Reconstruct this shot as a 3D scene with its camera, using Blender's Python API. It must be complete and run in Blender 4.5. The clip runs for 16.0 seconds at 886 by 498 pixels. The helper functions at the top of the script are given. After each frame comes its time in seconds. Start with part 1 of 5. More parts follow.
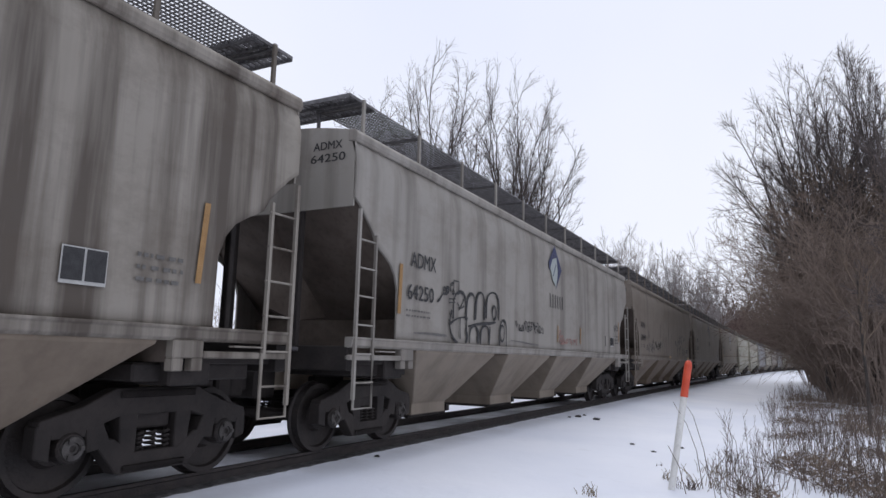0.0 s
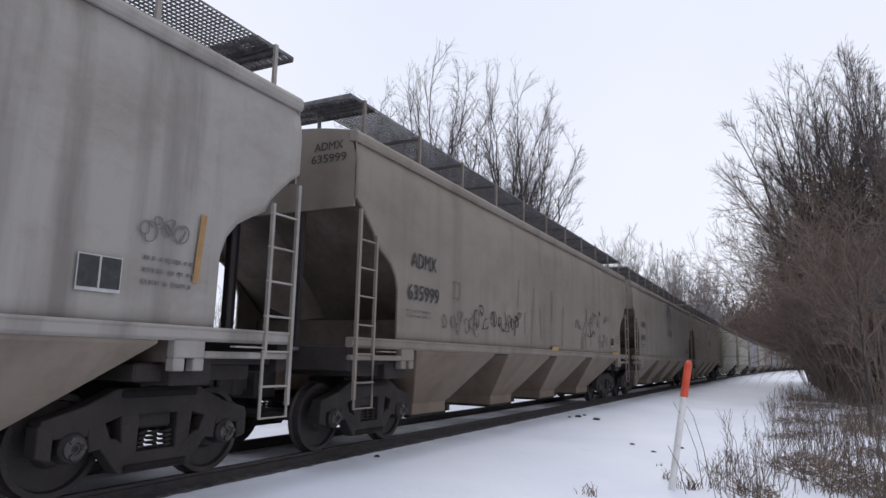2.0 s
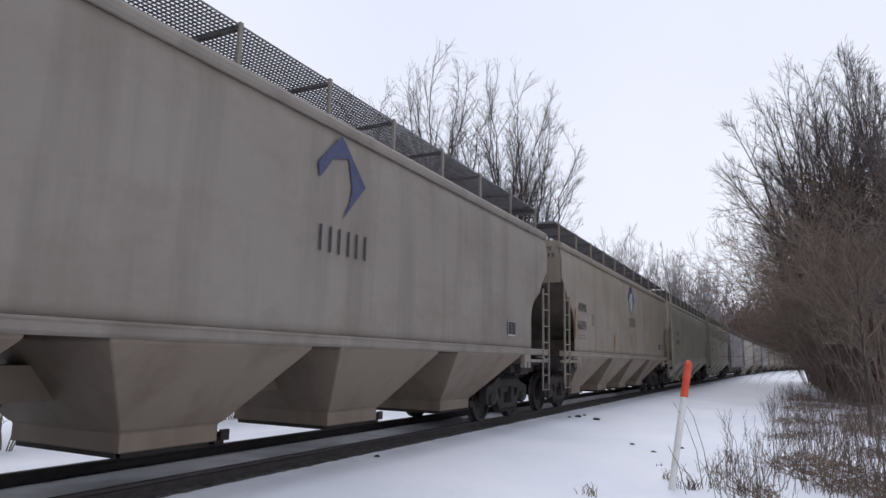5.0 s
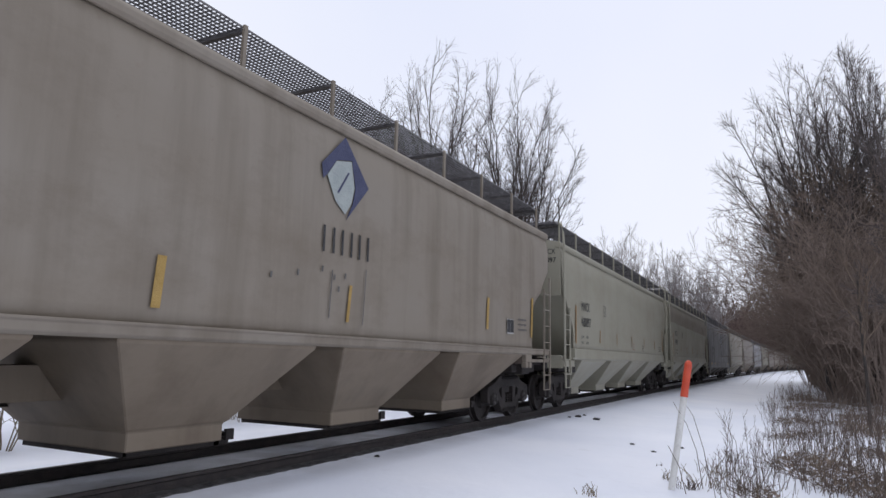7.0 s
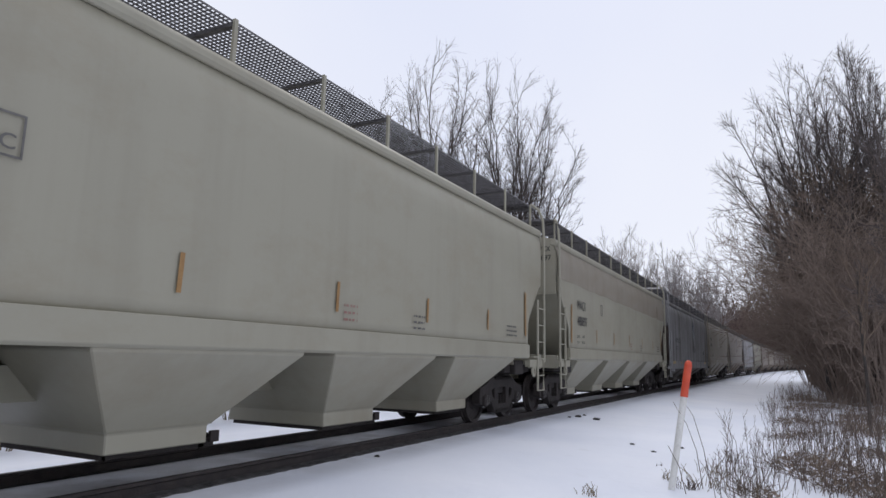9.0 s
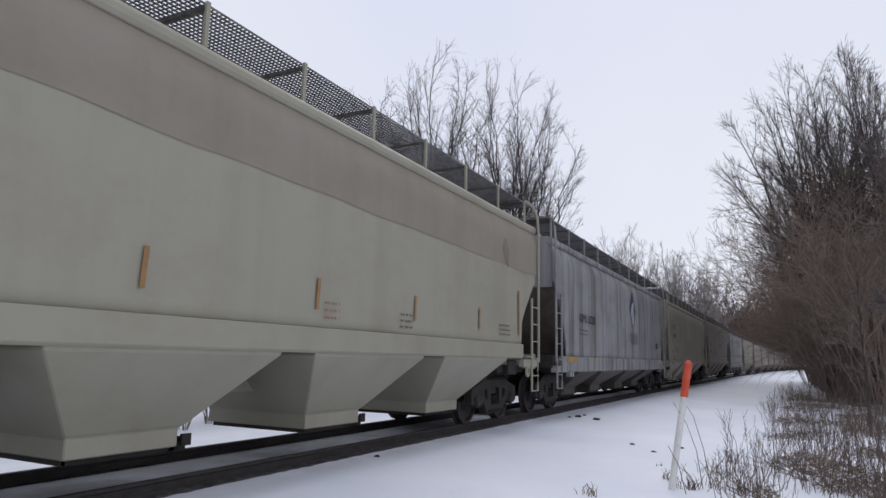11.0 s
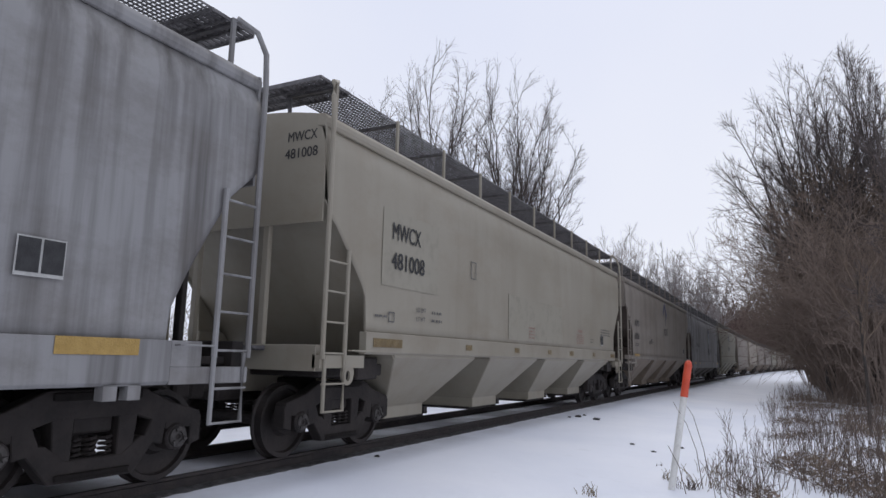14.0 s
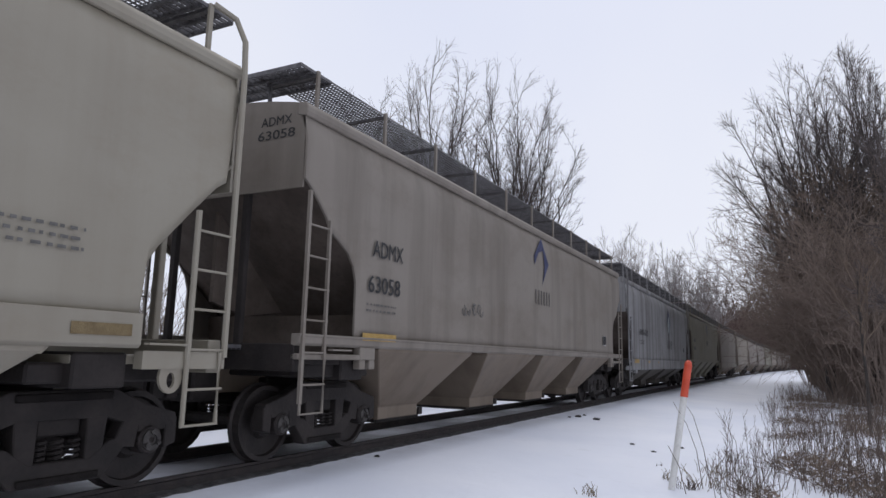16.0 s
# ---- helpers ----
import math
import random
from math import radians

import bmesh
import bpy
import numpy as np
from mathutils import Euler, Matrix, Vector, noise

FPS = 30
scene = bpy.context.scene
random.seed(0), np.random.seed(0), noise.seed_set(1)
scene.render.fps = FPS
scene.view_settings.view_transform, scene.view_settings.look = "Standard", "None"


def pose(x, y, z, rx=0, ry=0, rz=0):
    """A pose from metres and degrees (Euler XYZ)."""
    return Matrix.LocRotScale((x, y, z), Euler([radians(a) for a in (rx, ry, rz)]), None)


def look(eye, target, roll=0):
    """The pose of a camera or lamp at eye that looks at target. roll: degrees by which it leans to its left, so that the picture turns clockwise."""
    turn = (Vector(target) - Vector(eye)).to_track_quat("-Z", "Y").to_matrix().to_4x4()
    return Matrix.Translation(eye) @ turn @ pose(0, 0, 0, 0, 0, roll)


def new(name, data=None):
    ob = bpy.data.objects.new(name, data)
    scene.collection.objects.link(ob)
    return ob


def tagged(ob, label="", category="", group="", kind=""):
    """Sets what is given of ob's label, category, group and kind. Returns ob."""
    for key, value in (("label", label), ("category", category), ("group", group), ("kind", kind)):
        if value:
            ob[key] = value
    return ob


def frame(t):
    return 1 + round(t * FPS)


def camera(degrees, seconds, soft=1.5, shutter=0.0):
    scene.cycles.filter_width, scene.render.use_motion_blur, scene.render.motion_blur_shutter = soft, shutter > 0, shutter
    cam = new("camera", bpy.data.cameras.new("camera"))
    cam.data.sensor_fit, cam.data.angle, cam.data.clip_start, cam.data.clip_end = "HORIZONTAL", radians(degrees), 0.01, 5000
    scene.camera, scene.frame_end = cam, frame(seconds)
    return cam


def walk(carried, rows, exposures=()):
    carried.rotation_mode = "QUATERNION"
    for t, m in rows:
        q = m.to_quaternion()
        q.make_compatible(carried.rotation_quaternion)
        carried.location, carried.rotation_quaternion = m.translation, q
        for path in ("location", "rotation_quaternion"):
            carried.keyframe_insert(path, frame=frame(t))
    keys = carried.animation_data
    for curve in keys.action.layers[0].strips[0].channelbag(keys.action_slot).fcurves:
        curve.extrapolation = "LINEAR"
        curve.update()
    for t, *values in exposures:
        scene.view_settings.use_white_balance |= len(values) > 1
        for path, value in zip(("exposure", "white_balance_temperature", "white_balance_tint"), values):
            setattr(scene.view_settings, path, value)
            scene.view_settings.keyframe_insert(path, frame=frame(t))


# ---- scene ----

# ---------------------------------------------------------------- camera
cam = camera(68.19, 16.0, soft=1.5)
EYE = Vector((0.0, -5.829, 1.296))
YAW, PITCH, ROLL = 0.47896, 0.1647, 1.27
AHEAD = Vector((math.cos(YAW) * math.cos(PITCH), math.sin(YAW) * math.cos(PITCH), math.sin(PITCH)))
STAND = look(EYE, EYE + AHEAD, ROLL)
walk(cam, [(0.0, STAND), (16.0, STAND)], exposures=[(0.0, 0.0, 6620, 11), (7.0, -0.03, 6620, 11), (8.2, -0.03, 6620, 11), (9.2, -0.1, 6620, 11), (12.0, -0.18, 6620, 11), (14.0, -0.12, 6620, 11), (16.0, -0.14, 6620, 11)])

# ---------------------------------------------------------------- sky and light: overcast winter day
SUN_HEIGHT, SUN_TURN = radians(42), radians(78)
world = bpy.data.worlds.new("overcast_sky")
scene.world = world
world.use_nodes = True
wn, wl = world.node_tree.nodes, world.node_tree.links
wn.clear()
sky = wn.new("ShaderNodeTexSky")
sky.sky_type, sky.sun_disc, sky.sun_elevation, sky.sun_rotation = "NISHITA", False, SUN_HEIGHT, SUN_TURN
dim = wn.new("ShaderNodeMix")
dim.data_type, dim.blend_type = "RGBA", "MULTIPLY"
dim.inputs[0].default_value = 1.0
dim.inputs[7].default_value = (0.1, 0.1, 0.1, 1)
coord = wn.new("ShaderNodeTexCoord")
cloud = wn.new("ShaderNodeTexNoise")
cloud.inputs["Scale"].default_value, cloud.inputs["Detail"].default_value = 1.6, 3.0
tone = wn.new("ShaderNodeValToRGB")
tone.color_ramp.elements[0].position, tone.color_ramp.elements[0].color = 0.3, (0.80, 0.86, 1.03, 1)
tone.color_ramp.elements[1].position, tone.color_ramp.elements[1].color = 0.72, (0.90, 0.945, 1.06, 1)
cover = wn.new("ShaderNodeMix")
cover.data_type = "RGBA"
cover.inputs[0].default_value = 0.97
back, out = wn.new("ShaderNodeBackground"), wn.new("ShaderNodeOutputWorld")
back.inputs["Strength"].default_value = 1.0
wl.new(sky.outputs[0], dim.inputs[6])
wl.new(coord.outputs["Generated"], cloud.inputs["Vector"])
wl.new(cloud.outputs["Fac"], tone.inputs[0])
wl.new(dim.outputs[2], cover.inputs[6])
wl.new(tone.outputs[0], cover.inputs[7])
wl.new(cover.outputs[2], back.inputs["Color"])
wl.new(back.outputs[0], out.inputs[0])
sun_data = bpy.data.lights.new("sun", "SUN")
sun_data.energy, sun_data.angle, sun_data.color = 0.7, radians(30), (1.0, 0.97, 0.92)
sun = new("sun", sun_data)
sun.matrix_world = look((0, 0, 60), Vector((0, 0, 60)) - Vector((math.sin(SUN_TURN) * math.cos(SUN_HEIGHT), math.cos(SUN_TURN) * math.cos(SUN_HEIGHT), math.sin(SUN_HEIGHT))))


# ---------------------------------------------------------------- materials
def shader(name, rough=0.6, metal=0.0):
    m = bpy.data.materials.new(name)
    m.use_nodes = True
    b = m.node_tree.nodes["Principled BSDF"]
    b.inputs["Roughness"].default_value, b.inputs["Metallic"].default_value = rough, metal
    return m, m.node_tree.nodes, m.node_tree.links, b


def coords(n, l, scale, shift=True):
    """Object coordinates, scaled, and shifted by the object's own random number."""
    tc, mp = n.new("ShaderNodeTexCoord"), n.new("ShaderNodeMapping")
    mp.inputs["Scale"].default_value = scale
    l.new(tc.outputs["Object"], mp.inputs["Vector"])
    if shift:
        oi, mu = n.new("ShaderNodeObjectInfo"), n.new("ShaderNodeMath")
        mu.operation = "MULTIPLY"
        mu.inputs[1].default_value = 37.0
        l.new(oi.outputs["Random"], mu.inputs[0])
        l.new(mu.outputs[0], mp.inputs["Location"])
    return mp.outputs[0]


def noise_tex(n, l, vec, scale=1.0, detail=5.0, rough=0.55):
    t = n.new("ShaderNodeTexNoise")
    t.inputs["Scale"].default_value, t.inputs["Detail"].default_value, t.inputs["Roughness"].default_value = scale, detail, rough
    l.new(vec, t.inputs["Vector"])
    return t.outputs["Fac"]


def band(n, l, fac, lo, hi, top=1.0):
    r = n.new("ShaderNodeMapRange")
    r.inputs["From Min"].default_value, r.inputs["From Max"].default_value, r.inputs["To Max"].default_value = lo, hi, top
    l.new(fac, r.inputs["Value"])
    return r.outputs[0]


def blend(n, l, fac, a, b):
    m = n.new("ShaderNodeMix")
    m.data_type = "RGBA"
    for socket, value in ((m.inputs[0], fac), (m.inputs[6], a), (m.inputs[7], b)):
        if isinstance(value, (tuple, list)):
            socket.default_value = (*value, 1)
        elif isinstance(value, float):
            socket.default_value = value
        else:
            l.new(value, socket)
    return m.outputs[2]


def relief(n, l, b, fac, strength, distance):
    bump = n.new("ShaderNodeBump")
    bump.inputs["Strength"].default_value, bump.inputs["Distance"].default_value = strength, distance
    l.new(fac, bump.inputs["Height"])
    l.new(bump.outputs[0], b.inputs["Normal"])


def paint(name, base, streak, amount=0.5, rust=0.25, fade=(0.29, 0.28, 0.265), rough=0.55, wide=2.4, sharp=(0.47, 0.68)):
    """Weathered car paint: washed-down streaks, chalky patches, blotches of dust and specks of rust."""
    # every coat warmed a little to offset the sky's blue light
    base, streak, fade = [(c[0] * 1.06, c[1] * 1.005, c[2] * 0.945) for c in (base, streak, fade)]
    m, n, l, b = shader(name, rough)
    run = noise_tex(n, l, coords(n, l, (wide * 0.8, wide * 0.8, 0.16)), 1.0, 6.0, 0.58)
    fine = noise_tex(n, l, coords(n, l, (9.0, 9.0, 0.25)), 1.0, 4.0, 0.6)
    patch = noise_tex(n, l, coords(n, l, (0.35, 0.35, 0.7)), 1.0, 5.0, 0.6)
    speck = noise_tex(n, l, coords(n, l, (3.0, 3.0, 2.2)), 2.0, 8.0, 0.7)
    c = blend(n, l, band(n, l, patch, 0.42, 0.66, 0.35), base, fade)
    c = blend(n, l, band(n, l, run, *sharp, amount), c, streak)
    c = blend(n, l, band(n, l, fine, 0.55, 0.80, amount * 0.14), c, tuple(v * 0.75 for v in streak))
    film_dust = noise_tex(n, l, coords(n, l, (0.55, 0.55, 0.9)), 1.0, 10.0, 0.74)
    c = blend(n, l, band(n, l, film_dust, 0.48, 0.72, 0.30 + 0.25 * amount), c, tuple(v * w for v, w in zip(streak, (0.95, 0.84, 0.72))))
    c = blend(n, l, band(n, l, speck, 0.64, 0.74, rust), c, (0.16, 0.085, 0.05))
    l.new(c, b.inputs["Base Color"])
    gloss = n.new("ShaderNodeMapRange")
    gloss.inputs["From Min"].default_value, gloss.inputs["From Max"].default_value = 0.3, 0.7
    gloss.inputs["To Min"].default_value, gloss.inputs["To Max"].default_value = rough, rough + 0.25
    l.new(patch, gloss.inputs["Value"])
    l.new(gloss.outputs[0], b.inputs["Roughness"])
    relief(n, l, b, patch, 0.25, 0.02)
    return m


def rough_stuff(name, a, c, scale, rough=0.85, metal=0.0, bump=0.4, depth=0.02, shift=True):
    m, n, l, b = shader(name, rough, metal)
    v = coords(n, l, (scale, scale, scale), shift)
    f, g = noise_tex(n, l, v, 1.0, 6.0), noise_tex(n, l, v, 7.0, 4.0)
    col = blend(n, l, band(n, l, f, 0.35, 0.65), a, c)
    col = blend(n, l, band(n, l, g, 0.5, 0.8, 0.5), col, tuple(x * 0.6 for x in a))
    l.new(col, b.inputs["Base Color"])
    relief(n, l, b, g, bump, depth)
    return m


def snow_surface():
    m, n, l, b = shader("snow", 0.75)
    v = coords(n, l, (1, 1, 1), False)
    big, mid, grain = noise_tex(n, l, v, 0.35, 4.0), noise_tex(n, l, v, 2.2, 6.0), noise_tex(n, l, v, 45.0, 4.0)
    col = blend(n, l, band(n, l, big, 0.35, 0.7), (0.76, 0.79, 0.87), (0.84, 0.86, 0.92))
    col = blend(n, l, band(n, l, mid, 0.62, 0.8, 0.25), col, (0.60, 0.61, 0.64))
    # soot and brake dust blown along the rails
    sep, away, dust = n.new("ShaderNodeSeparateXYZ"), n.new("ShaderNodeMath"), noise_tex(n, l, v, 1.4, 7.0)
    l.new(v, sep.inputs[0])
    away.operation = "SUBTRACT"
    away.inputs[1].default_value = 0.75
    l.new(sep.outputs["Y"], away.inputs[0])
    side = n.new("ShaderNodeMath")
    side.operation = "ABSOLUTE"
    l.new(away.outputs[0], side.inputs[0])
    near, mul = band(n, l, side.outputs[0], 1.6, 0.5, 1.0), n.new("ShaderNodeMath")
    mul.operation = "MULTIPLY"
    l.new(near, mul.inputs[0])
    l.new(band(n, l, dust, 0.2, 0.6, 0.75), mul.inputs[1])
    col = blend(n, l, mul.outputs[0], col, (0.34, 0.33, 0.34))
    l.new(col, b.inputs["Base Color"])
    b.inputs["Subsurface Weight"].default_value = 0.0
    relief(n, l, b, mid, 0.5, 0.05)
    return m


SNOW = snow_surface()
RAIL = rough_stuff("rusty_rail_steel", (0.028, 0.024, 0.024), (0.05, 0.040, 0.037), 6.0, 0.7, 0.3)
BALLAST = rough_stuff("dark_ballast", (0.045, 0.042, 0.042), (0.10, 0.095, 0.095), 9.0, 0.95, 0.0, 1.0, 0.05)
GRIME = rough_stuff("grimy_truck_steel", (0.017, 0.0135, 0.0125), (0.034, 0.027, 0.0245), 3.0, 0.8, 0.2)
WHEEL = rough_stuff("wheel_steel", (0.018, 0.0145, 0.0135), (0.036, 0.028, 0.0255), 4.0, 0.65, 0.3)
BRIGHT = rough_stuff("bright_cap_steel", (0.045, 0.04, 0.038), (0.09, 0.082, 0.078), 12.0, 0.5, 0.5)
GALV = rough_stuff("galvanised_grating", (0.10, 0.095, 0.10), (0.17, 0.165, 0.17), 8.0, 0.6, 0.5)
BROWN = rough_stuff("rust_brown_slope_sheet", (0.072, 0.054, 0.043), (0.130, 0.103, 0.085), 1.6, 0.85)
BLACK = rough_stuff("black_stencil_paint", (0.013, 0.013, 0.015), (0.030, 0.030, 0.032), 14.0, 0.6)
FADED = rough_stuff("faded_grey_stencil", (0.095, 0.09, 0.085), (0.14, 0.134, 0.127), 14.0, 0.7)
WHITE = rough_stuff("white_stencil_paint", (0.36, 0.355, 0.34), (0.46, 0.455, 0.44), 10.0, 0.6)
BLUE = rough_stuff("navy_emblem_paint", (0.026, 0.032, 0.085), (0.045, 0.052, 0.115), 6.0, 0.55)
STAIN = rough_stuff("brown_stain", (0.175, 0.138, 0.095), (0.225, 0.20, 0.16), 7.0, 0.8, 0.0, 0.05, 0.003)
NEWCOAT = rough_stuff("fresh_cream_coat", (0.268, 0.246, 0.196), (0.278, 0.256, 0.206), 0.8, 0.6, 0.0, 0.05, 0.003)
PALEGREEN = rough_stuff("pale_leaf_paint", (0.30, 0.335, 0.325), (0.36, 0.395, 0.38), 6.0, 0.55)
YELLOW = rough_stuff("yellow_reflector", (0.33, 0.205, 0.05), (0.41, 0.265, 0.075), 9.0, 0.45)
ORANGE = rough_stuff("dull_orange_stripe", (0.25, 0.135, 0.045), (0.32, 0.18, 0.065), 9.0, 0.5)
GOLD = rough_stuff("dull_gold_reflector", (0.13, 0.088, 0.034), (0.19, 0.135, 0.06), 9.0, 0.45)
RED = rough_stuff("faded_red_paint", (0.26, 0.125, 0.105), (0.33, 0.19, 0.165), 12.0, 0.6)
STAKE_RED = rough_stuff("orange_red_plastic", (0.55, 0.062, 0.026), (0.64, 0.085, 0.035), 9.0, 0.45, 0.0, 0.15, 0.004)
STAKE_WHITE = rough_stuff("white_plastic", (0.66, 0.65, 0.61), (0.76, 0.75, 0.72), 5.0, 0.5, 0.0, 0.15, 0.004)
BARK = rough_stuff("grey_bark", (0.075, 0.068, 0.062), (0.15, 0.14, 0.13), 5.0, 0.95, 0.0, 0.8, 0.03)
TWIG = rough_stuff("twig_bark", (0.065, 0.053, 0.050), (0.12, 0.10, 0.094), 2.0, 0.95)
DARKBARK = rough_stuff("dark_brown_bark", (0.035, 0.029, 0.026), (0.07, 0.058, 0.051), 5.0, 0.95, 0.0, 0.8, 0.03)
# far thicket's bark paled: the haze of distance is put into its colour
HAZEBARK = rough_stuff("haze_paled_bark", (0.20, 0.18, 0.172), (0.30, 0.275, 0.265), 2.0, 0.95)
BROWNTWIG = rough_stuff("brown_twig_bark", (0.095, 0.070, 0.052), (0.17, 0.125, 0.092), 1.5, 0.95)
REDTWIG = rough_stuff("reddish_twig_bark", (0.10, 0.065, 0.055), (0.17, 0.12, 0.10), 1.5, 0.95)
STRAW = rough_stuff("dry_straw", (0.15, 0.118, 0.08), (0.26, 0.21, 0.15), 3.0, 0.95)
THICKET = rough_stuff("brown_thicket_bark", (0.150, 0.112, 0.090), (0.235, 0.182, 0.150), 0.8, 0.95)
DEADLEAF = rough_stuff("dead_leaf", (0.19, 0.14, 0.11), (0.31, 0.245, 0.20), 5.0, 0.9)
DARKWEED = rough_stuff("dead_weed", (0.090, 0.069, 0.058), (0.165, 0.130, 0.108), 3.0, 0.95)

PAINT = {
    "dirty_white": paint("dirty_white_paint", (0.225, 0.213, 0.192), (0.070, 0.059, 0.050), 1.0, 0.4, wide=3.4, sharp=(0.42, 0.62)),
    "grey_white": paint("grey_white_paint", (0.258, 0.253, 0.241), (0.108, 0.10, 0.092), 0.75, 0.2),
    "dusty_tan": paint("dusty_tan_paint", (0.180, 0.160, 0.140), (0.100, 0.083, 0.070), 0.5, 0.35, (0.248, 0.229, 0.205)),
    "dusty_grey": paint("dusty_grey_paint", (0.196, 0.180, 0.162), (0.110, 0.096, 0.082), 0.5, 0.3, (0.264, 0.252, 0.234)),
    "beige": paint("beige_paint", (0.215, 0.193, 0.162), (0.118, 0.096, 0.070), 0.45, 0.25, (0.273, 0.261, 0.238)),
    "pale_green": paint("pale_green_grey_paint", (0.280, 0.280, 0.232), (0.222, 0.217, 0.178), 0.35, 0.05, (0.300, 0.300, 0.255), 0.42),
    "pale_cream": paint("pale_cream_grey_paint", (0.248, 0.236, 0.199), (0.175, 0.155, 0.124), 0.3, 0.08, (0.318, 0.312, 0.276), 0.42),
    "streaked_white": paint("streaked_blue_white_paint", (0.235, 0.245, 0.262), (0.095, 0.094, 0.097), 0.95, 0.06, (0.285, 0.293, 0.308), wide=4.2, sharp=(0.46, 0.66)),
    "dull_olive": paint("dull_olive_grey_paint", (0.180, 0.174, 0.138), (0.110, 0.102, 0.080), 0.4, 0.2, (0.252, 0.252, 0.216)),
}
OLDCOAT = paint("old_tan_coat", (0.232, 0.218, 0.185), (0.180, 0.160, 0.128), 0.4, 0.1, (0.25, 0.238, 0.205))
# brown road dust thrown up by the wheels, caked on the bays of the older cars; the streaked cars' bays are near black
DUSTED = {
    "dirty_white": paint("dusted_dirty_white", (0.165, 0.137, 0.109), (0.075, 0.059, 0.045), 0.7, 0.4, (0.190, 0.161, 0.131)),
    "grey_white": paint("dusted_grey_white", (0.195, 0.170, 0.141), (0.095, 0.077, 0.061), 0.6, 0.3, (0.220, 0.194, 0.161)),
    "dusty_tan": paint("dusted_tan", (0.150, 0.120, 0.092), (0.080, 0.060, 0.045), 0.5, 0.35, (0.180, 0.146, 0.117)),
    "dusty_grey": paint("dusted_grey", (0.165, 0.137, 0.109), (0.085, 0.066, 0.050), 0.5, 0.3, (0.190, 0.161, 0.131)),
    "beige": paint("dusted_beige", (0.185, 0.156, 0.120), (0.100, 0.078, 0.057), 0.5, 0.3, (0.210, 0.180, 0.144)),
    "streaked_white": paint("near_black_bay_paint", (0.058, 0.052, 0.044), (0.028, 0.024, 0.021), 0.7, 0.3, (0.080, 0.072, 0.062)),
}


# ---------------------------------------------------------------- mesh tools
class Geo:
    """Collects faces of one mesh."""

    def __init__(self):
        self.v, self.f = [], []

    def add(self, verts, faces):
        o = len(self.v)
        self.v += verts
        self.f += [tuple(o + i for i in q) for q in faces]
        return self

    def box(self, x0, x1, y0, y1, z0, z1):
        return self.add([(x, y, z) for x in (x0, x1) for y in (y0, y1) for z in (z0, z1)],
                        [(0, 1, 3, 2), (4, 6, 7, 5), (0, 4, 5, 1), (2, 3, 7, 6), (0, 2, 6, 4), (1, 5, 7, 3)])

    def prism_y(self, pts, y0, y1):
        """A polygon in x, z drawn out along y."""
        k = len(pts)
        self.add([(x, y0, z) for x, z in pts] + [(x, y1, z) for x, z in pts], [tuple(range(k)), tuple(reversed(range(k, 2 * k)))] + [(i, i + k, (i + 1) % k + k, (i + 1) % k) for i in range(k)])
        return self

    def prism_x(self, pts, x0, x1):
        """A polygon in y, z drawn out along x."""
        k = len(pts)
        self.add([(x0, y, z) for y, z in pts] + [(x1, y, z) for y, z in pts], [tuple(range(k)), tuple(reversed(range(k, 2 * k)))] + [(i, i + k, (i + 1) % k + k, (i + 1) % k) for i in range(k)])
        return self

    def tube(self, pts, radii, sides=6, cap=True):
        pts = [Vector(p) for p in pts]
        if not isinstance(radii, (list, tuple)):
            radii = [radii] * len(pts)
        o, k = len(self.v), len(pts)
        for i, p in enumerate(pts):
            d = (pts[min(i + 1, k - 1)] - pts[max(i - 1, 0)]).normalized()
            a = d.cross(Vector((0, 0, 1)) if abs(d.z) < 0.9 else Vector((1, 0, 0))).normalized()
            b = d.cross(a)
            for j in range(sides):
                t = 2 * math.pi * j / sides
                self.v.append(tuple(p + (a * math.cos(t) + b * math.sin(t)) * radii[i]))
        for i in range(k - 1):
            for j in range(sides):
                q, r = o + i * sides + j, o + i * sides + (j + 1) % sides
                self.f.append((q, r, r + sides, q + sides))
        if cap:
            self.f.append(tuple(reversed(range(o, o + sides))))
            self.f.append(tuple(range(o + (k - 1) * sides, o + k * sides)))
        return self

    def lathe_y(self, profile, sides=24):
        """A closed profile of (radius, y) turned round the y axis."""
        o, k = len(self.v), len(profile)
        for j in range(sides):
            t = 2 * math.pi * j / sides
            self.v += [(r * math.cos(t), y, r * math.sin(t)) for r, y in profile]
        for j in range(sides):
            for i in range(k):
                a, b = o + j * k + i, o + j * k + (i + 1) % k
                c = o + ((j + 1) % sides) * k
                self.f.append((a, b, c + (i + 1) % k, c + i))
        return self

    def mesh(self, name, bevel=0.0, smooth=False, fix=True):
        me = bpy.data.meshes.new(name)
        me.from_pydata(self.v, [], self.f)
        if fix or bevel:
            bm = bmesh.new()
            bm.from_mesh(me)
            bmesh.ops.recalc_face_normals(bm, faces=bm.faces)
            if bevel:
                edges = [e for e in bm.edges if len(e.link_faces) == 2 and e.calc_face_angle(0) > 0.5]
                bmesh.ops.bevel(bm, geom=edges, offset=bevel, segments=1, affect="EDGES", clamp_overlap=True)
            bm.to_mesh(me)
            bm.free()
        if smooth:
            me.shade_smooth()
        me.update()
        return me


def part(name, data, material, parent, label=""):
    """One mesh object under a thing or a part; the material sits on the object, so that copies can share the mesh."""
    ob = new(name, data)
    if not data.materials:
        data.materials.append(material)
    if data.materials[0] is not material:
        ob.material_slots[0].link = "OBJECT"
        ob.material_slots[0].material = material
    ob.parent = parent
    return tagged(ob, label)


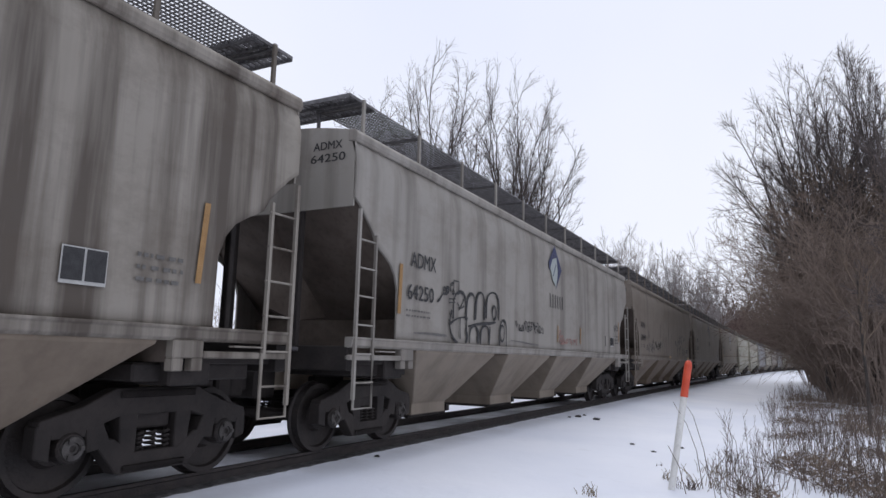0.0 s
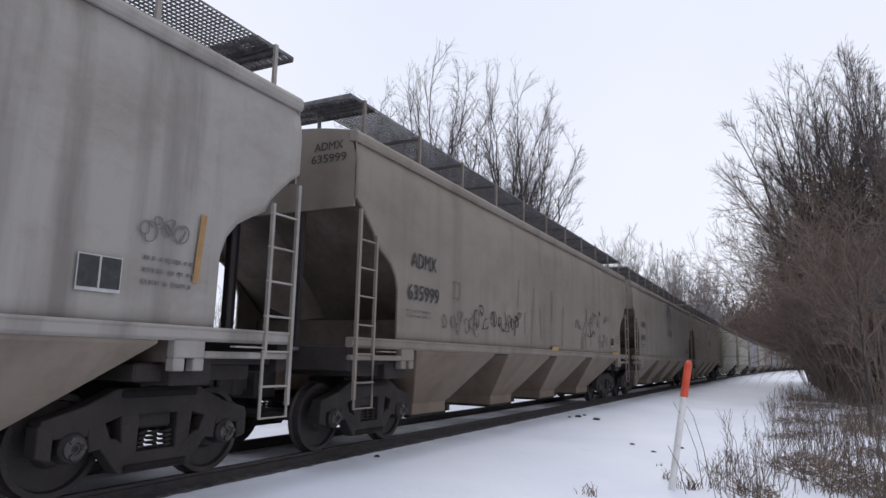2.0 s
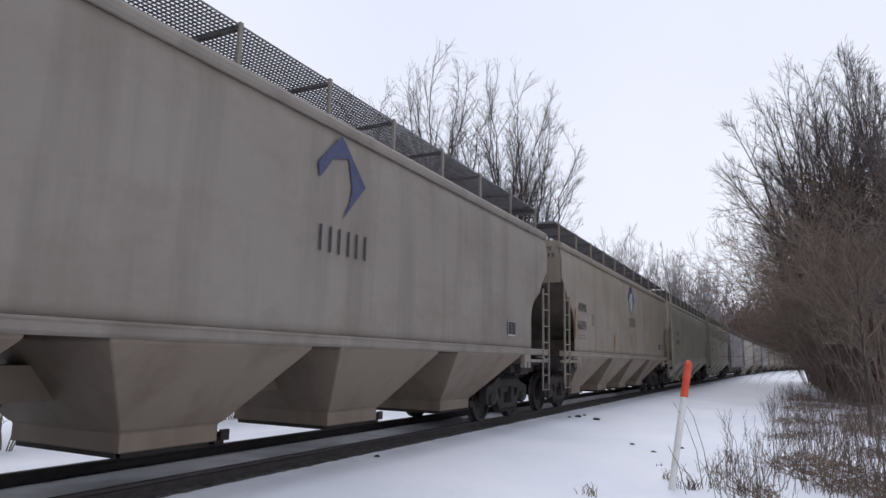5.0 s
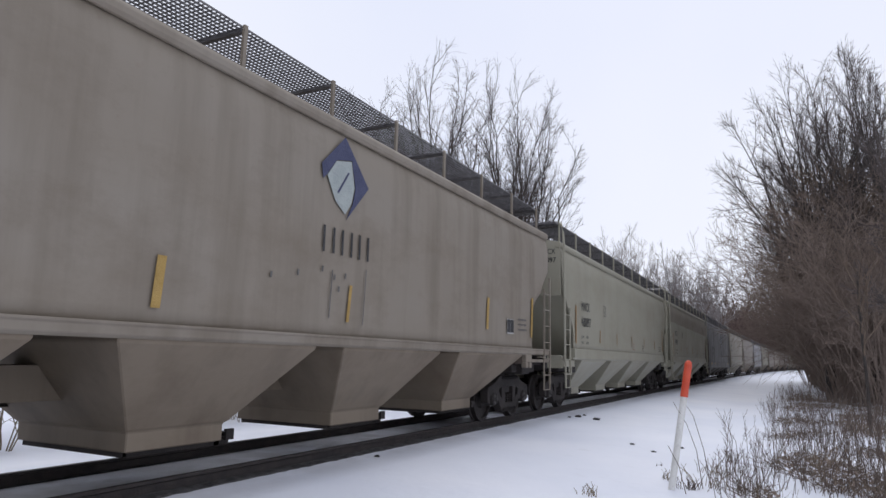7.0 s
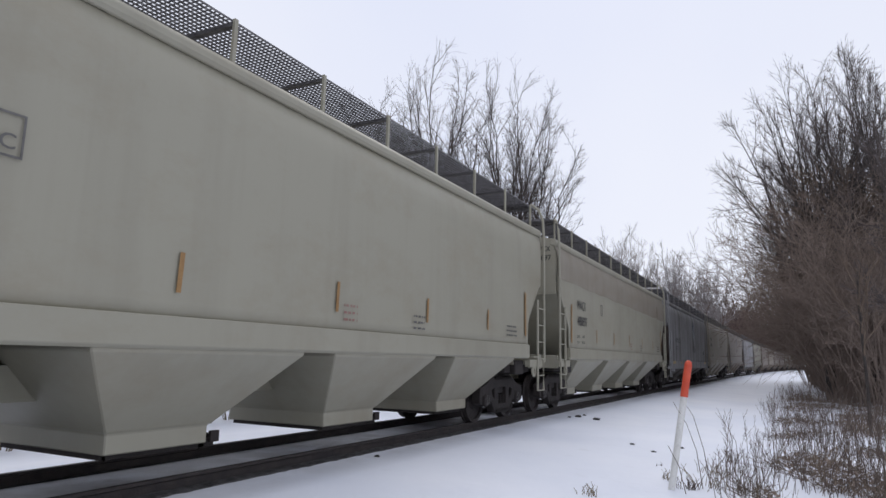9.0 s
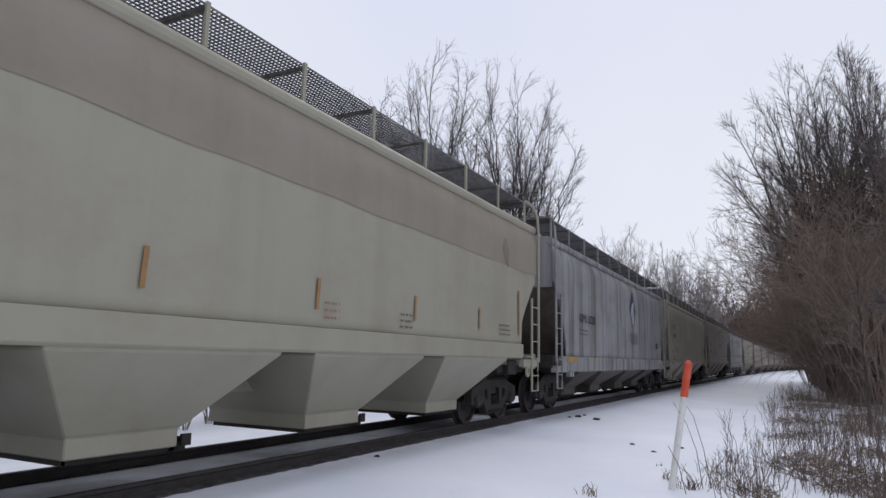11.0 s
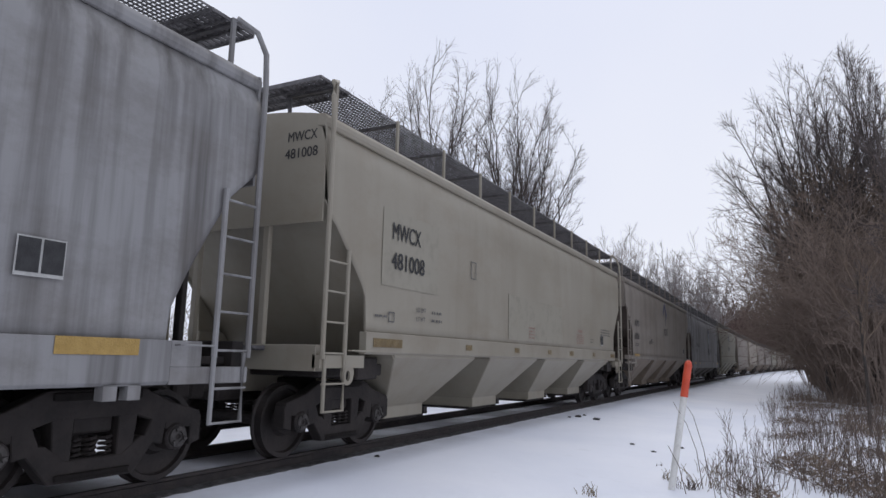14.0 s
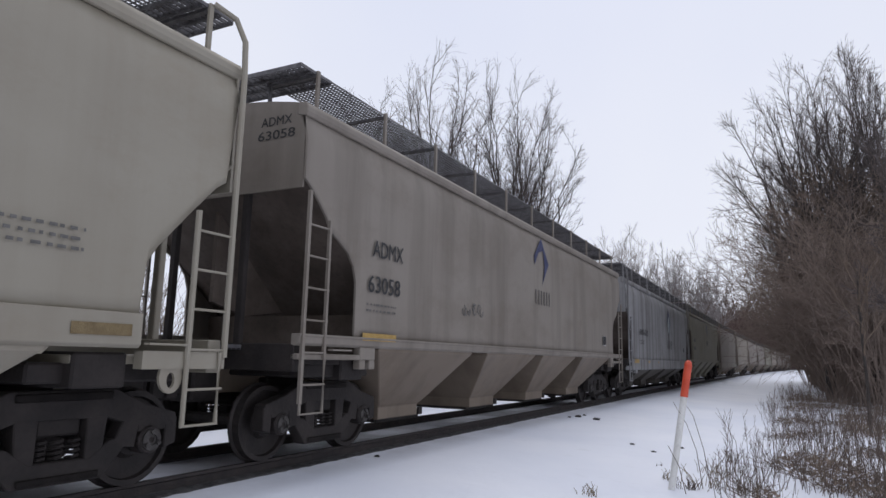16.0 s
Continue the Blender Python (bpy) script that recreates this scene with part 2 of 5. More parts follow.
def thing(name, label, category, group="", kind="", m=None):
    ob = new(name)
    ob.empty_display_size = 0.3
    if m is not None:
        ob.matrix_basis = m
    return tagged(ob, label, category, group, kind)


def lettering(text, size, width=None, fat=0.0):
    """The built-in font as a flat mesh, drawn from its lower left corner."""
    cu = bpy.data.curves.new("lettering", "FONT")
    cu.body, cu.size, cu.offset, cu.resolution_u = text, size, fat, 3
    ob = new("lettering", cu)
    bpy.context.view_layer.update()
    me = bpy.data.meshes.new_from_object(ob.evaluated_get(bpy.context.evaluated_depsgraph_get()))
    bpy.data.objects.remove(ob)
    bpy.data.curves.remove(cu)
    flats = [(v.co.x, v.co.y) for v in me.vertices]
    polys = [tuple(p.vertices) for p in me.polygons]
    bold = Geo()
    for step, (dx, dy) in enumerate(((0, 0), (0.030, 0), (0.015, 0.010))):
        bold.add([(x + dx * size, y + dy * size, 0.0006 * step) for x, y in flats], polys)
    me = bold.mesh("lettering", fix=False)
    if width and len(me.vertices):
        xs = [v.co.x for v in me.vertices]
        k, x0 = width / (max(xs) - min(xs)), min(xs)
        for v in me.vertices:
            v.co.x = (v.co.x - x0) * k
    return me


# ---------------------------------------------------------------- the line of the track
BEND, STRAIGHT = 0.00035, 28.0
TRACK_Y = 0.75


def line_y(x):
    """How far the track has swung to the right of its straight line, x metres ahead."""
    return -0.5 * BEND * max(0.0, x - STRAIGHT) ** 2


def line_turn(x):
    return math.degrees(math.atan(-BEND * max(0.0, x - STRAIGHT)))


STATIONS = [-70, -40, -20, -8] + list(range(-4, 30, 2)) + list(range(30, 100, 5)) + list(range(100, 460, 15))


def ground_z(x, y):
    """Height of the snow; the rails' tops lie at 0."""
    d = y - TRACK_Y - line_y(x)
    a = abs(d)
    if a < 0.62:
        z = -0.13
    elif a < 1.0:
        z = -0.175
    elif d < 0:
        z = -0.18 - 0.20 * min(1.0, (a - 1.0) / 3.6)
    else:
        z = -0.20 - 0.30 * min(1.0, (a - 1.0) / 4.0)
    if a > 1.2:
        z += 0.05 * (noise.noise((x * 0.35, y * 0.35, 0)) + 0.5 * noise.noise((x * 1.3, y * 1.3, 3))) * min(1.0, a - 1.2)
    return z


def build_ground():
    xs = [-900, -400, -150] + STATIONS + [600, 900, 1500, 3500]
    xs = sorted(set(xs) | {x * 0.5 for x in range(6, 60)})
    ds = [-2500, -900, -300, -120, -60, -40, -28, -20, -15, -12] + [-10 + 0.4 * i for i in range(22)]
    ds += [-1.15, -1.0, -0.985, -0.6, 0.0, 0.6, 0.985, 1.0, 1.15, 1.6, 2.4, 3.2, 4, 5, 6, 8, 10, 13, 17, 24, 35, 60, 120, 300, 900, 2500]
    ds = sorted(set(ds))
    g = Geo()
    for x in xs:
        for d in ds:
            y = TRACK_Y + line_y(min(x, 450)) * (1 if abs(d) < 60 else 0) + d
            g.v.append((x, y, ground_z(min(x, 450), y)))
    k = len(ds)
    g.f = [(i * k + j, i * k + j + 1, (i + 1) * k + j + 1, (i + 1) * k + j) for i in range(len(xs) - 1) for j in range(k - 1)]
    me = g.mesh("ground", smooth=True)
    me.materials.append(SNOW)
    ob = new("ground", me)
    tagged(ob, "snow-covered ground beside and between the rails", "ground", kind="structure")


def build_rails():
    section = [(-0.035, 0.0), (0.035, 0.0), (0.037, -0.03), (0.010, -0.045), (0.010, -0.14), (0.07, -0.155), (0.07, -0.172), (-0.07, -0.172), (-0.07, -0.155), (-0.010, -0.14), (-0.010, -0.045), (-0.037, -0.03)]
    for side in (-0.75, 0.75):
        g = Geo()
        for x in STATIONS:
            g.v += [(x, TRACK_Y + side + line_y(x) + y, z) for y, z in section]
        k = len(section)
        g.f = [(i * k + j, i * k + (j + 1) % k, (i + 1) * k + (j + 1) % k, (i + 1) * k + j) for i in range(len(STATIONS) - 1) for j in range(k)]
        me = g.mesh("rail")
        me.materials.append(RAIL)
        tagged(new("rail", me), "dark rusty steel rail half sunk in snow", "rail", "rails of the track", "structure")
        # a strip of bare wet ballast swept clear of snow along each rail
        g = Geo()
        rnd = random.Random(5 if side < 0 else 6)
        edge = []
        x = -8.0
        while x < 200:
            edge.append(x)
            x += 0.12 if x < 40 else 1.5
        for x in edge:
            c = TRACK_Y + side + line_y(x)
            a, b = 0.13 + 0.035 * rnd.random(), 0.11 + 0.03 * rnd.random()
            g.v += [(x, c - a, -0.19), (x, c - a * 0.9, -0.150 + 0.012 * rnd.random()), (x, c + b * 0.9, -0.115 + 0.01 * rnd.random()), (x, c + b, -0.19)]
        g.f = [(i * 4 + j, i * 4 + (j + 1) % 4, i * 4 + 4 + (j + 1) % 4, i * 4 + 4 + j) for i in range(len(edge) - 1) for j in range(4)]
        me = g.mesh("ballast_strip")
        me.materials.append(BALLAST)
        tagged(new("ballast_strip", me), "dark wet ballast showing along the rail", "ballast", "ballast along the rails", "structure")


build_ground()
build_rails()

# ---------------------------------------------------------------- covered hopper cars
# local frame: x along the train (trailing end positive), the camera's side at -y, rail top at z 0
HALF_WIDTH, WHEEL_R, EAVE = 1.60, 0.457, 4.24
KINDS = {
    # half: to the end corner; top: foot of the end sheet; slope: height of the slope sheet at the corner, and how far in and how high its foot lies; cut: distance from the corner and height of the side sheet's lower edge;
    # sill: bottom and top; bays: the ends of each discharge bay at the sill, trailing half; foot: middle of each bay's outlet
    "round": dict(half=8.53, top=3.34, slope=(3.46, 2.40, 1.36), cut=[(0, 3.40), (0.16, 3.28), (0.30, 3.15), (0.45, 3.0), (0.54, 2.84), (0.72, 2.75), (0.94, 2.62), (1.07, 2.46), (1.14, 2.25), (1.145, 1.95), (1.15, 1.48)], sill=(1.40, 1.54), bays=((0.28, 2.96), (3.67, 6.76)), foot=(1.63, 5.02), pipe=False, lean=0.08),
    "plain": dict(half=8.29, top=3.0, slope=(3.24, 1.80, 1.26), cut=[(0, 4.02), (0.12, 3.02), (0.24, 2.94), (0.50, 2.66), (0.87, 2.24), (0.97, 2.08), (1.01, 1.58)], sill=(1.32, 1.62), bays=((0.30, 3.0), (3.70, 6.50)), foot=(1.66, 5.0), pipe=True, lean=0.10),
    "deep": dict(half=8.38, top=3.15, slope=(3.34, 1.95, 1.0), cut=[(0, 3.25), (0.13, 3.12), (0.36, 2.90), (0.60, 2.50), (0.84, 2.05), (1.0, 1.70), (1.03, 1.38)], sill=(1.0, 1.40), bays=((0.25, 3.35), (3.85, 5.95)), foot=(1.8, 4.78), pipe=True, lean=0.12),
}
TRUCK_AT, AXLE_AT = 7.25, 0.875


def side_sheet(k, sign):
    """The curved, slightly dented side, with its end corners cut away."""
    E, cut, zs = k["half"], k["cut"], k["sill"][1] - 0.06
    cols = sorted({round(E - d, 3) for d, _ in cut} | {round(-E + d, 3) for d, _ in cut} | {round(-7.3 + 0.365 * i, 3) for i in range(41)})
    rows = 14

    def low(x):
        d = E - abs(x)
        for (d0, z0), (d1, z1) in zip(cut, cut[1:]):
            if d0 <= d <= max(d1, d0 + 1e-6):
                return z0 + (z1 - z0) * (d - d0) / max(d1 - d0, 1e-6)
        return zs

    def skin(x, z):
        y = HALF_WIDTH - 0.012
        if z > 3.85:
            y -= k["lean"] * ((z - 3.85) / (EAVE - 3.85)) ** 1.5
        dent = noise.noise((x * 0.55, z * 0.9, 7.0 * sign)) + 0.5 * noise.noise((x * 1.7, z * 0.4, 3.0))
        return y + 0.007 * dent - 0.006

    g = Geo()
    n = len(cols)
    for inset in (0.0, 0.03):
        for x in cols:
            z0 = low(x)
            for j in range(rows + 1):
                z = z0 + (EAVE - z0) * j / rows
                g.v.append((x, sign * (skin(x, z) - inset), z))
    r, o = rows + 1, n * (rows + 1)
    for i in range(n - 1):
        for j in range(rows):
            a, b = i * r + j, (i + 1) * r + j
            g.f += [(a, b, b + 1, a + 1), (o + a, o + a + 1, o + b + 1, o + b)]
        a, b = i * r, (i + 1) * r
        g.f += [(a, o + a, o + b, b), (a + rows, b + rows, o + b + rows, o + a + rows)]
    for i in (0, n - 1):
        for j in range(rows):
            a = i * r + j
            g.f.append((a, a + 1, o + a + 1, o + a))
    me = g.mesh("side_sheet", smooth=True)
    for q in me.polygons:
        q.use_smooth = abs(q.normal.y) > 0.85
    return me


def grating(x0, x1, y0, y1, z, along):
    """Open steel grating: bearing bars and cross bars."""
    g = Geo()
    if along:
        m = round((y1 - y0) / 0.068)
        for i in range(m + 1):
            y = y0 + (y1 - y0) * i / m
            g.box(x0, x1, y - 0.003, y + 0.003, z - 0.025, z)
        m = round((x1 - x0) / 0.06)
        for i in range(m + 1):
            x = x0 + (x1 - x0) * i / m
            g.box(x - 0.0045, x + 0.0045, y0, y1, z - 0.018, z - 0.004)
    else:
        m = round((y1 - y0) / 0.085)
        for i in range(m + 1):
            y = y0 + (y1 - y0) * i / m
            g.box(x0, x1, y - 0.011, y + 0.011, z - 0.04, z)
        for i in range(4):
            x = x0 + (x1 - x0) * i / 3
            g.box(x - 0.008, x + 0.008, y0, y1, z - 0.06, z)
    return g.mesh("grating", fix=False)


def side_frame_mesh():
    """Cast truck side frame: heavy arched top, deep bowed bottom, two columns, and pedestals over the axles."""
    g = Geo()
    w = 0.085
    g.prism_y([(-1.18, 0.56), (-0.70, 0.60), (-0.40, 0.70), (0.40, 0.70), (0.70, 0.60), (1.18, 0.56), (1.17, 0.70), (0.80, 0.80), (0.48, 0.95), (-0.48, 0.95), (-0.80, 0.80), (-1.17, 0.70)], -w, w)
    g.prism_y([(-0.68, 0.50), (-0.40, 0.17), (0.40, 0.17), (0.68, 0.50), (0.46, 0.50), (0.26, 0.36), (-0.26, 0.36), (-0.46, 0.50)], -w, w)
    for s in (-1, 1):
        g.prism_y([(s * 0.22, 0.30), (s * 0.38, 0.30), (s * 0.42, 0.74), (s * 0.22, 0.74)], -w * 0.95, w * 0.95)
        g.prism_y([(s * 0.72, 0.40), (s * 0.48, 0.44), (s * 0.58, 0.66), (s * 0.75, 0.64)], -w, w)
        g.prism_y([(s * 1.05, 0.36), (s * 1.19, 0.40), (s * 1.19, 0.66), (s * 1.05, 0.66)], -w, w)
        g.prism_y([(s * 0.74, 0.54), (s * 1.06, 0.54), (s * 1.06, 0.66), (s * 0.74, 0.66)], -w, w)
        # raised ribs along the outer faces
        for y in (-w - 0.02, w):
            g.box(-0.44, 0.44, y, y + 0.02, 0.86, 0.93).box(-0.36, 0.36, y, y + 0.02, 0.19, 0.25)
    return g.mesh("side_frame", bevel=0.018)


def spring_mesh():
    g = Geo()
    for sx in (0.0,):
        pts = [(sx + 0.055 * math.cos(a), 0.055 * math.sin(a), 0.31 + 0.22 * a / (10 * math.pi)) for a in [i * math.pi / 3 for i in range(31)]]
        g.tube(pts, 0.014, 4)
    return g.mesh("coil_spring")


def wheelset_mesh():
    g = Geo()
    for s in (-1, 1):
        prof = [(0.06, 0.69), (0.16, 0.69), (0.20, 0.735), (0.37, 0.745), (0.40, 0.69), (0.485, 0.69), (0.487, 0.715), (0.459, 0.735), (0.453, 0.83), (0.40, 0.83), (0.385, 0.785), (0.20, 0.775), (0.165, 0.84), (0.06, 0.84)]
        g.lathe_y([(r, s * y) for r, y in prof], 28)
        g.lathe_y([(0.001, s * 0.90), (0.125, s * 0.90), (0.135, s * 0.94), (0.135, s * 1.09), (0.12, s * 1.11), (0.001, s * 1.11)], 14)
    g.tube([(0, -0.9, 0), (0, 0.9, 0)], 0.082, 12)
    return g.mesh("wheelset", smooth=False)


def cap_mesh(s):
    g = Geo()
    g.lathe_y([(0.03, s * 1.10), (0.105, s * 1.10), (0.10, s * 1.128), (0.055, s * 1.135), (0.05, s * 1.12), (0.03, s * 1.12)], 18)
    for i in range(3):
        a = 2 * math.pi * i / 3
        g.box(0.075 * math.cos(a) - 0.018, 0.075 * math.cos(a) + 0.018, *sorted((s * 1.125, s * 1.15)), 0.075 * math.sin(a) - 0.018, 0.075 * math.sin(a) + 0.018)
    return g.mesh("axle_cap")


def hopper_mesh(x0, x1, top):
    """One discharge bay, its outlet under the origin: a funnel with a short neck."""
    g = Geo()
    z1, z2 = 0.54, 0.32
    y0 = 1.575 if top > 1.2 else 1.50
    rings = [(x0, x1, y0, top + 0.03), (x0, x1, y0, top - 0.03), (-0.66, 0.66, 0.92, z1), (-0.62, 0.62, 0.88, z1 - 0.03), (-0.62, 0.62, 0.88, z2)]
    for a, c, b, z in rings:
        g.v += [(a, -b, z), (c, -b, z), (c, b, z), (a, b, z)]
    for i in range(4):
        for j in range(4):
            g.f.append((i * 4 + j, i * 4 + (j + 1) % 4, i * 4 + 4 + (j + 1) % 4, i * 4 + 4 + j))
    g.f += [(3, 2, 1, 0), (16, 17, 18, 19)]
    return g.mesh("hopper", bevel=0.012)


def gate_mesh():
    """Frame, slide and short turning shaft of a bay's outlet."""
    g = Geo()
    g.box(-0.58, 0.80, -0.80, -0.72, 0.27, 0.35).box(-0.58, 0.80, 0.72, 0.80, 0.27, 0.35)
    g.box(-0.60, -0.54, -0.80, 0.80, 0.27, 0.36).box(0.58, 0.66, -0.80, 0.80, 0.27, 0.38)
    g.box(-0.54, 0.80, -0.62, 0.62, 0.295, 0.32)
    g.tube([(0.74, -0.86, 0.38), (0.74, 0.86, 0.38)], 0.03, 8)
    g.box(0.68, 0.80, -0.88, -0.84, 0.32, 0.44)
    return g.mesh("outlet_gate")


def ladder_rails(x_out, x_in, top, low, y, pipe):
    g = Geo()
    s = 1 if x_out > 0 else -1
    if pipe:
        g.tube([(x_out, y, 1.25), (x_out, y, 4.22), (x_out, y * 0.985, 4.60), (x_out - s * 0.08, y * 0.94, 4.84), (x_out - s * 0.30, y * 0.875, 4.935)], 0.032, 8)
        g.tube([(x_in, y, 1.25), (x_in, y, top)], 0.03, 8)
        g.tube([(x_out - s * 0.05, y, 1.30), (x_out - s * 0.05, y, low), (x_in, y, low), (x_in, y, 1.30)], 0.026, 8)
    else:
        g.box(*sorted((x_out, x_out - s * 0.045)), y - 0.02, y + 0.02, low + 0.12, top + 0.3)
        g.box(*sorted((x_in, x_in + s * 0.038)), y - 0.02, y + 0.02, 1.25, top)
        g.tube([(x_out - s * 0.03, y, 1.30), (x_out - s * 0.03, y, low), (x_in, y, low), (x_in, y, 1.30)], 0.02, 6)
    return g.mesh("ladder")


CACHE = {}


def shared(key, make):
    if key not in CACHE:
        CACHE[key] = make()
    return CACHE[key]


def build_truck(car, x, marks):
    """A three-piece truck; returns its two wheelsets."""
    truck = part("truck", shared("bolster", lambda: Geo().box(-0.2, 0.2, -1.02, 1.02, 0.56, 0.80).box(-0.35, 0.35, -0.35, 0.35, 0.76, 0.98).box(-0.9, 0.9, -0.35, -0.27, 0.62, 0.70).box(-0.9, 0.9, 0.27, 0.35, 0.62, 0.70).mesh("truck", bevel=0.02)), GRIME, car, "grimy steel freight truck")
    truck.location = (x, 0, 0)
    for y in (-1.0, 1.0):
        ob = part("side_frame", shared("side_frame", side_frame_mesh), GRIME, truck)
        ob.location = (0, y, 0)
        for sx in (-0.15, 0.0, 0.15):
            ob = part("coil_spring", shared("spring", spring_mesh), GRIME, truck)
            ob.location = (sx, y, 0)
    sets = []
    for a in (-AXLE_AT, AXLE_AT):
        w = part("wheelset", shared("wheelset", wheelset_mesh), WHEEL, truck, "dark steel wheels on their axle")
        if "caps" not in CACHE:
            me = CACHE["wheelset"]
            caps = Geo()
            for s in (-1, 1):
                c = cap_mesh(s)
                caps.add([tuple(v.co) for v in c.vertices], [tuple(p.vertices) for p in c.polygons])
            o = len(me.vertices)
            joined = Geo()
            joined.add([tuple(v.co) for v in me.vertices], [tuple(p.vertices) for p in me.polygons])
            flags = len(joined.f)
            joined.add(caps.v, caps.f)
            whole = joined.mesh("wheelset", fix=False)
            whole.materials.append(WHEEL)
            whole.materials.append(BRIGHT)
            for i, p in enumerate(whole.polygons):
                p.material_index = 1 if i >= flags else 0
            CACHE["wheelset"], CACHE["caps"] = whole, True
            w.data = whole
        w.location = (a, 0, WHEEL_R)
        sets.append(w)
    return sets


def build_car(kind, colour, label):
    """One covered hopper with its parts; returns the car and its wheelsets."""
    k = KINDS[kind]
    E, skin = k["half"], PAINT[colour]
    z0, z1 = k["sill"]
    inner = skin if kind == "plain" else BROWN
    # near-black posts blend into the slope sheet behind, except on plain cars
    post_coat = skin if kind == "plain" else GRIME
    car = thing("hopper_car", label, "hopper car", "cars of the freight train")
    for s in (-1, 1):
        part("side_sheet", shared((kind, "side", s), lambda: side_sheet(k, s)), skin, car)
        lip = 0.035 if kind == "round" else 0.02
        sec = [(s * 1.50, z0), (s * (HALF_WIDTH - 0.01), z0), (s * (HALF_WIDTH + 0.02), z0 + 0.03), (s * (HALF_WIDTH + 0.02), z1 - lip), (s * (HALF_WIDTH + lip), z1 - lip + 0.01), (s * (HALF_WIDTH + lip), z1), (s * 1.50, z1)]
        reach = E if kind == "round" else E - 0.98
        part("side_sill", shared((kind, "sill", s), lambda: Geo().prism_x(sec, -reach, reach).mesh("side_sill", bevel=0.006)), skin, car)
        y = HALF_WIDTH - k["lean"]
        sec = [(s * (y - 0.10), EAVE - 0.03), (s * (y + 0.03), EAVE - 0.05), (s * (y + 0.055), EAVE), (s * (y + 0.055), EAVE + 0.07), (s * (y + 0.02), EAVE + 0.125), (s * (y - 0.10), EAVE + 0.14)]
        part("top_chord", shared((kind, "chord", s), lambda: Geo().prism_x(sec, -E - 0.02, E + 0.02).mesh("top_chord", bevel=0.012)), skin, car)
    arc = [(y, 4.35 + 0.18 * (1 - (y / 1.5) ** 2)) for y in [1.5 - 0.25 * i for i in range(13)]]
    part("roof", shared((kind, "roof"), lambda: Geo().prism_x(arc + [(-1.5, 4.29), (1.5, 4.29)], -E + 0.035, E - 0.035).mesh("roof")), skin, car)
    part("hatch_trough", shared((kind, "hatch"), lambda: Geo().prism_x([(-0.42, 4.56), (0.42, 4.56), (0.40, 4.70), (0.25, 4.74), (-0.25, 4.74), (-0.40, 4.70)], -E + 0.8, E - 0.8).mesh("hatch_trough", bevel=0.01)), skin, car)
    for s in (-1, 1):
        top = k["top"]
        part("end_sheet", shared((kind, "end", s), lambda: Geo().prism_x([(y * 1.02, z + 0.004) for y, z in arc] + [(-1.54, top - 0.05), (1.54, top - 0.05)], *sorted((s * E, s * (E - 0.03)))).mesh("end_sheet")), skin, car)
        if kind == "round":
            # web plate under the slope sheet
            part("end_web", shared((kind, "web", s), lambda: Geo().prism_y([(s * (E - 0.16), top - 0.2), (s * (E - 0.16), 1.95), (s * (E - 0.75), 1.80), (s * (E - 1.5), 1.90)], -0.03, 0.03).mesh("end_web")), BROWN, car)
        hi, run_in, lo = k["slope"]
        part("slope_sheet", shared((kind, "slope", s), lambda: Geo().prism_y([(s * (E - 0.035), hi - 0.03), (s * (E - run_in), lo), (s * (E - run_in - 0.04), lo), (s * (E - 0.035), hi)], -1.552, 1.552).mesh("slope_sheet")), inner, car)
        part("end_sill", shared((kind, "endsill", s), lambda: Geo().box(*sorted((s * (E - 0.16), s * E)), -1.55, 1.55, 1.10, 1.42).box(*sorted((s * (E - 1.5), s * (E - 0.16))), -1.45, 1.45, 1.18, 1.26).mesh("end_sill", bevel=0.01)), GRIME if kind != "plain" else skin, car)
        if kind == "round":
            # added plate: closes the see-through gap, in place of the dark interior's shade
            part("bulkhead", shared((kind, "bulk", s), lambda: Geo().box(*sorted((s * (E - 1.62), s * (E - 1.58))), -1.52, 1.52, 1.20, 1.86).mesh("bulkhead")), BROWN, car)
        for y in (-0.62, 0.62):
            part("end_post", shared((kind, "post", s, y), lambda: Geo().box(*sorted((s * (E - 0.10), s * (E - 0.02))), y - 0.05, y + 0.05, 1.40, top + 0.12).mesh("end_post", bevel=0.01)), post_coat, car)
        part("coupler", shared((kind, "coupler", s), lambda: Geo().box(*sorted((s * (E - 0.2), s * (E + 0.22))), -0.22, 0.22, 0.70, 1.08).box(*sorted((s * (E + 0.2), s * (E + 0.40))), -0.08, 0.08, 0.80, 0.98).box(*sorted((s * (E + 0.36), s * (E + 0.60))), -0.16, 0.13, 0.74, 1.02).mesh("coupler", bevel=0.03)), GRIME, car)
        part("air_hose", shared((kind, "hose", s), lambda: Geo().tube([(s * (E + 0.1), 0.33, 0.78), (s * (E + 0.22), 0.33, 0.60), (s * (E + 0.42), 0.28, 0.42), (s * (E + 0.58), 0.22, 0.46)], 0.028, 7).mesh("air_hose")), GRIME, car)
        part("brake_step", shared((kind, "step", s), lambda: grating(*sorted((s * (E + 0.02), s * (E + 0.24))), -0.75, 0.75, 1.40, False)), GALV, car)
        for side in (-1, 1):
            y = side * (HALF_WIDTH + 0.03)
            xo, xi = s * (E - 0.03), s * (E - 0.48)
            ztop = 2.95 if kind != "plain" else 2.65
            lad = part("ladder", shared((kind, "ladder", s, side), lambda: ladder_rails(xo, xi, ztop, 0.62, y, k["pipe"])), skin, car)
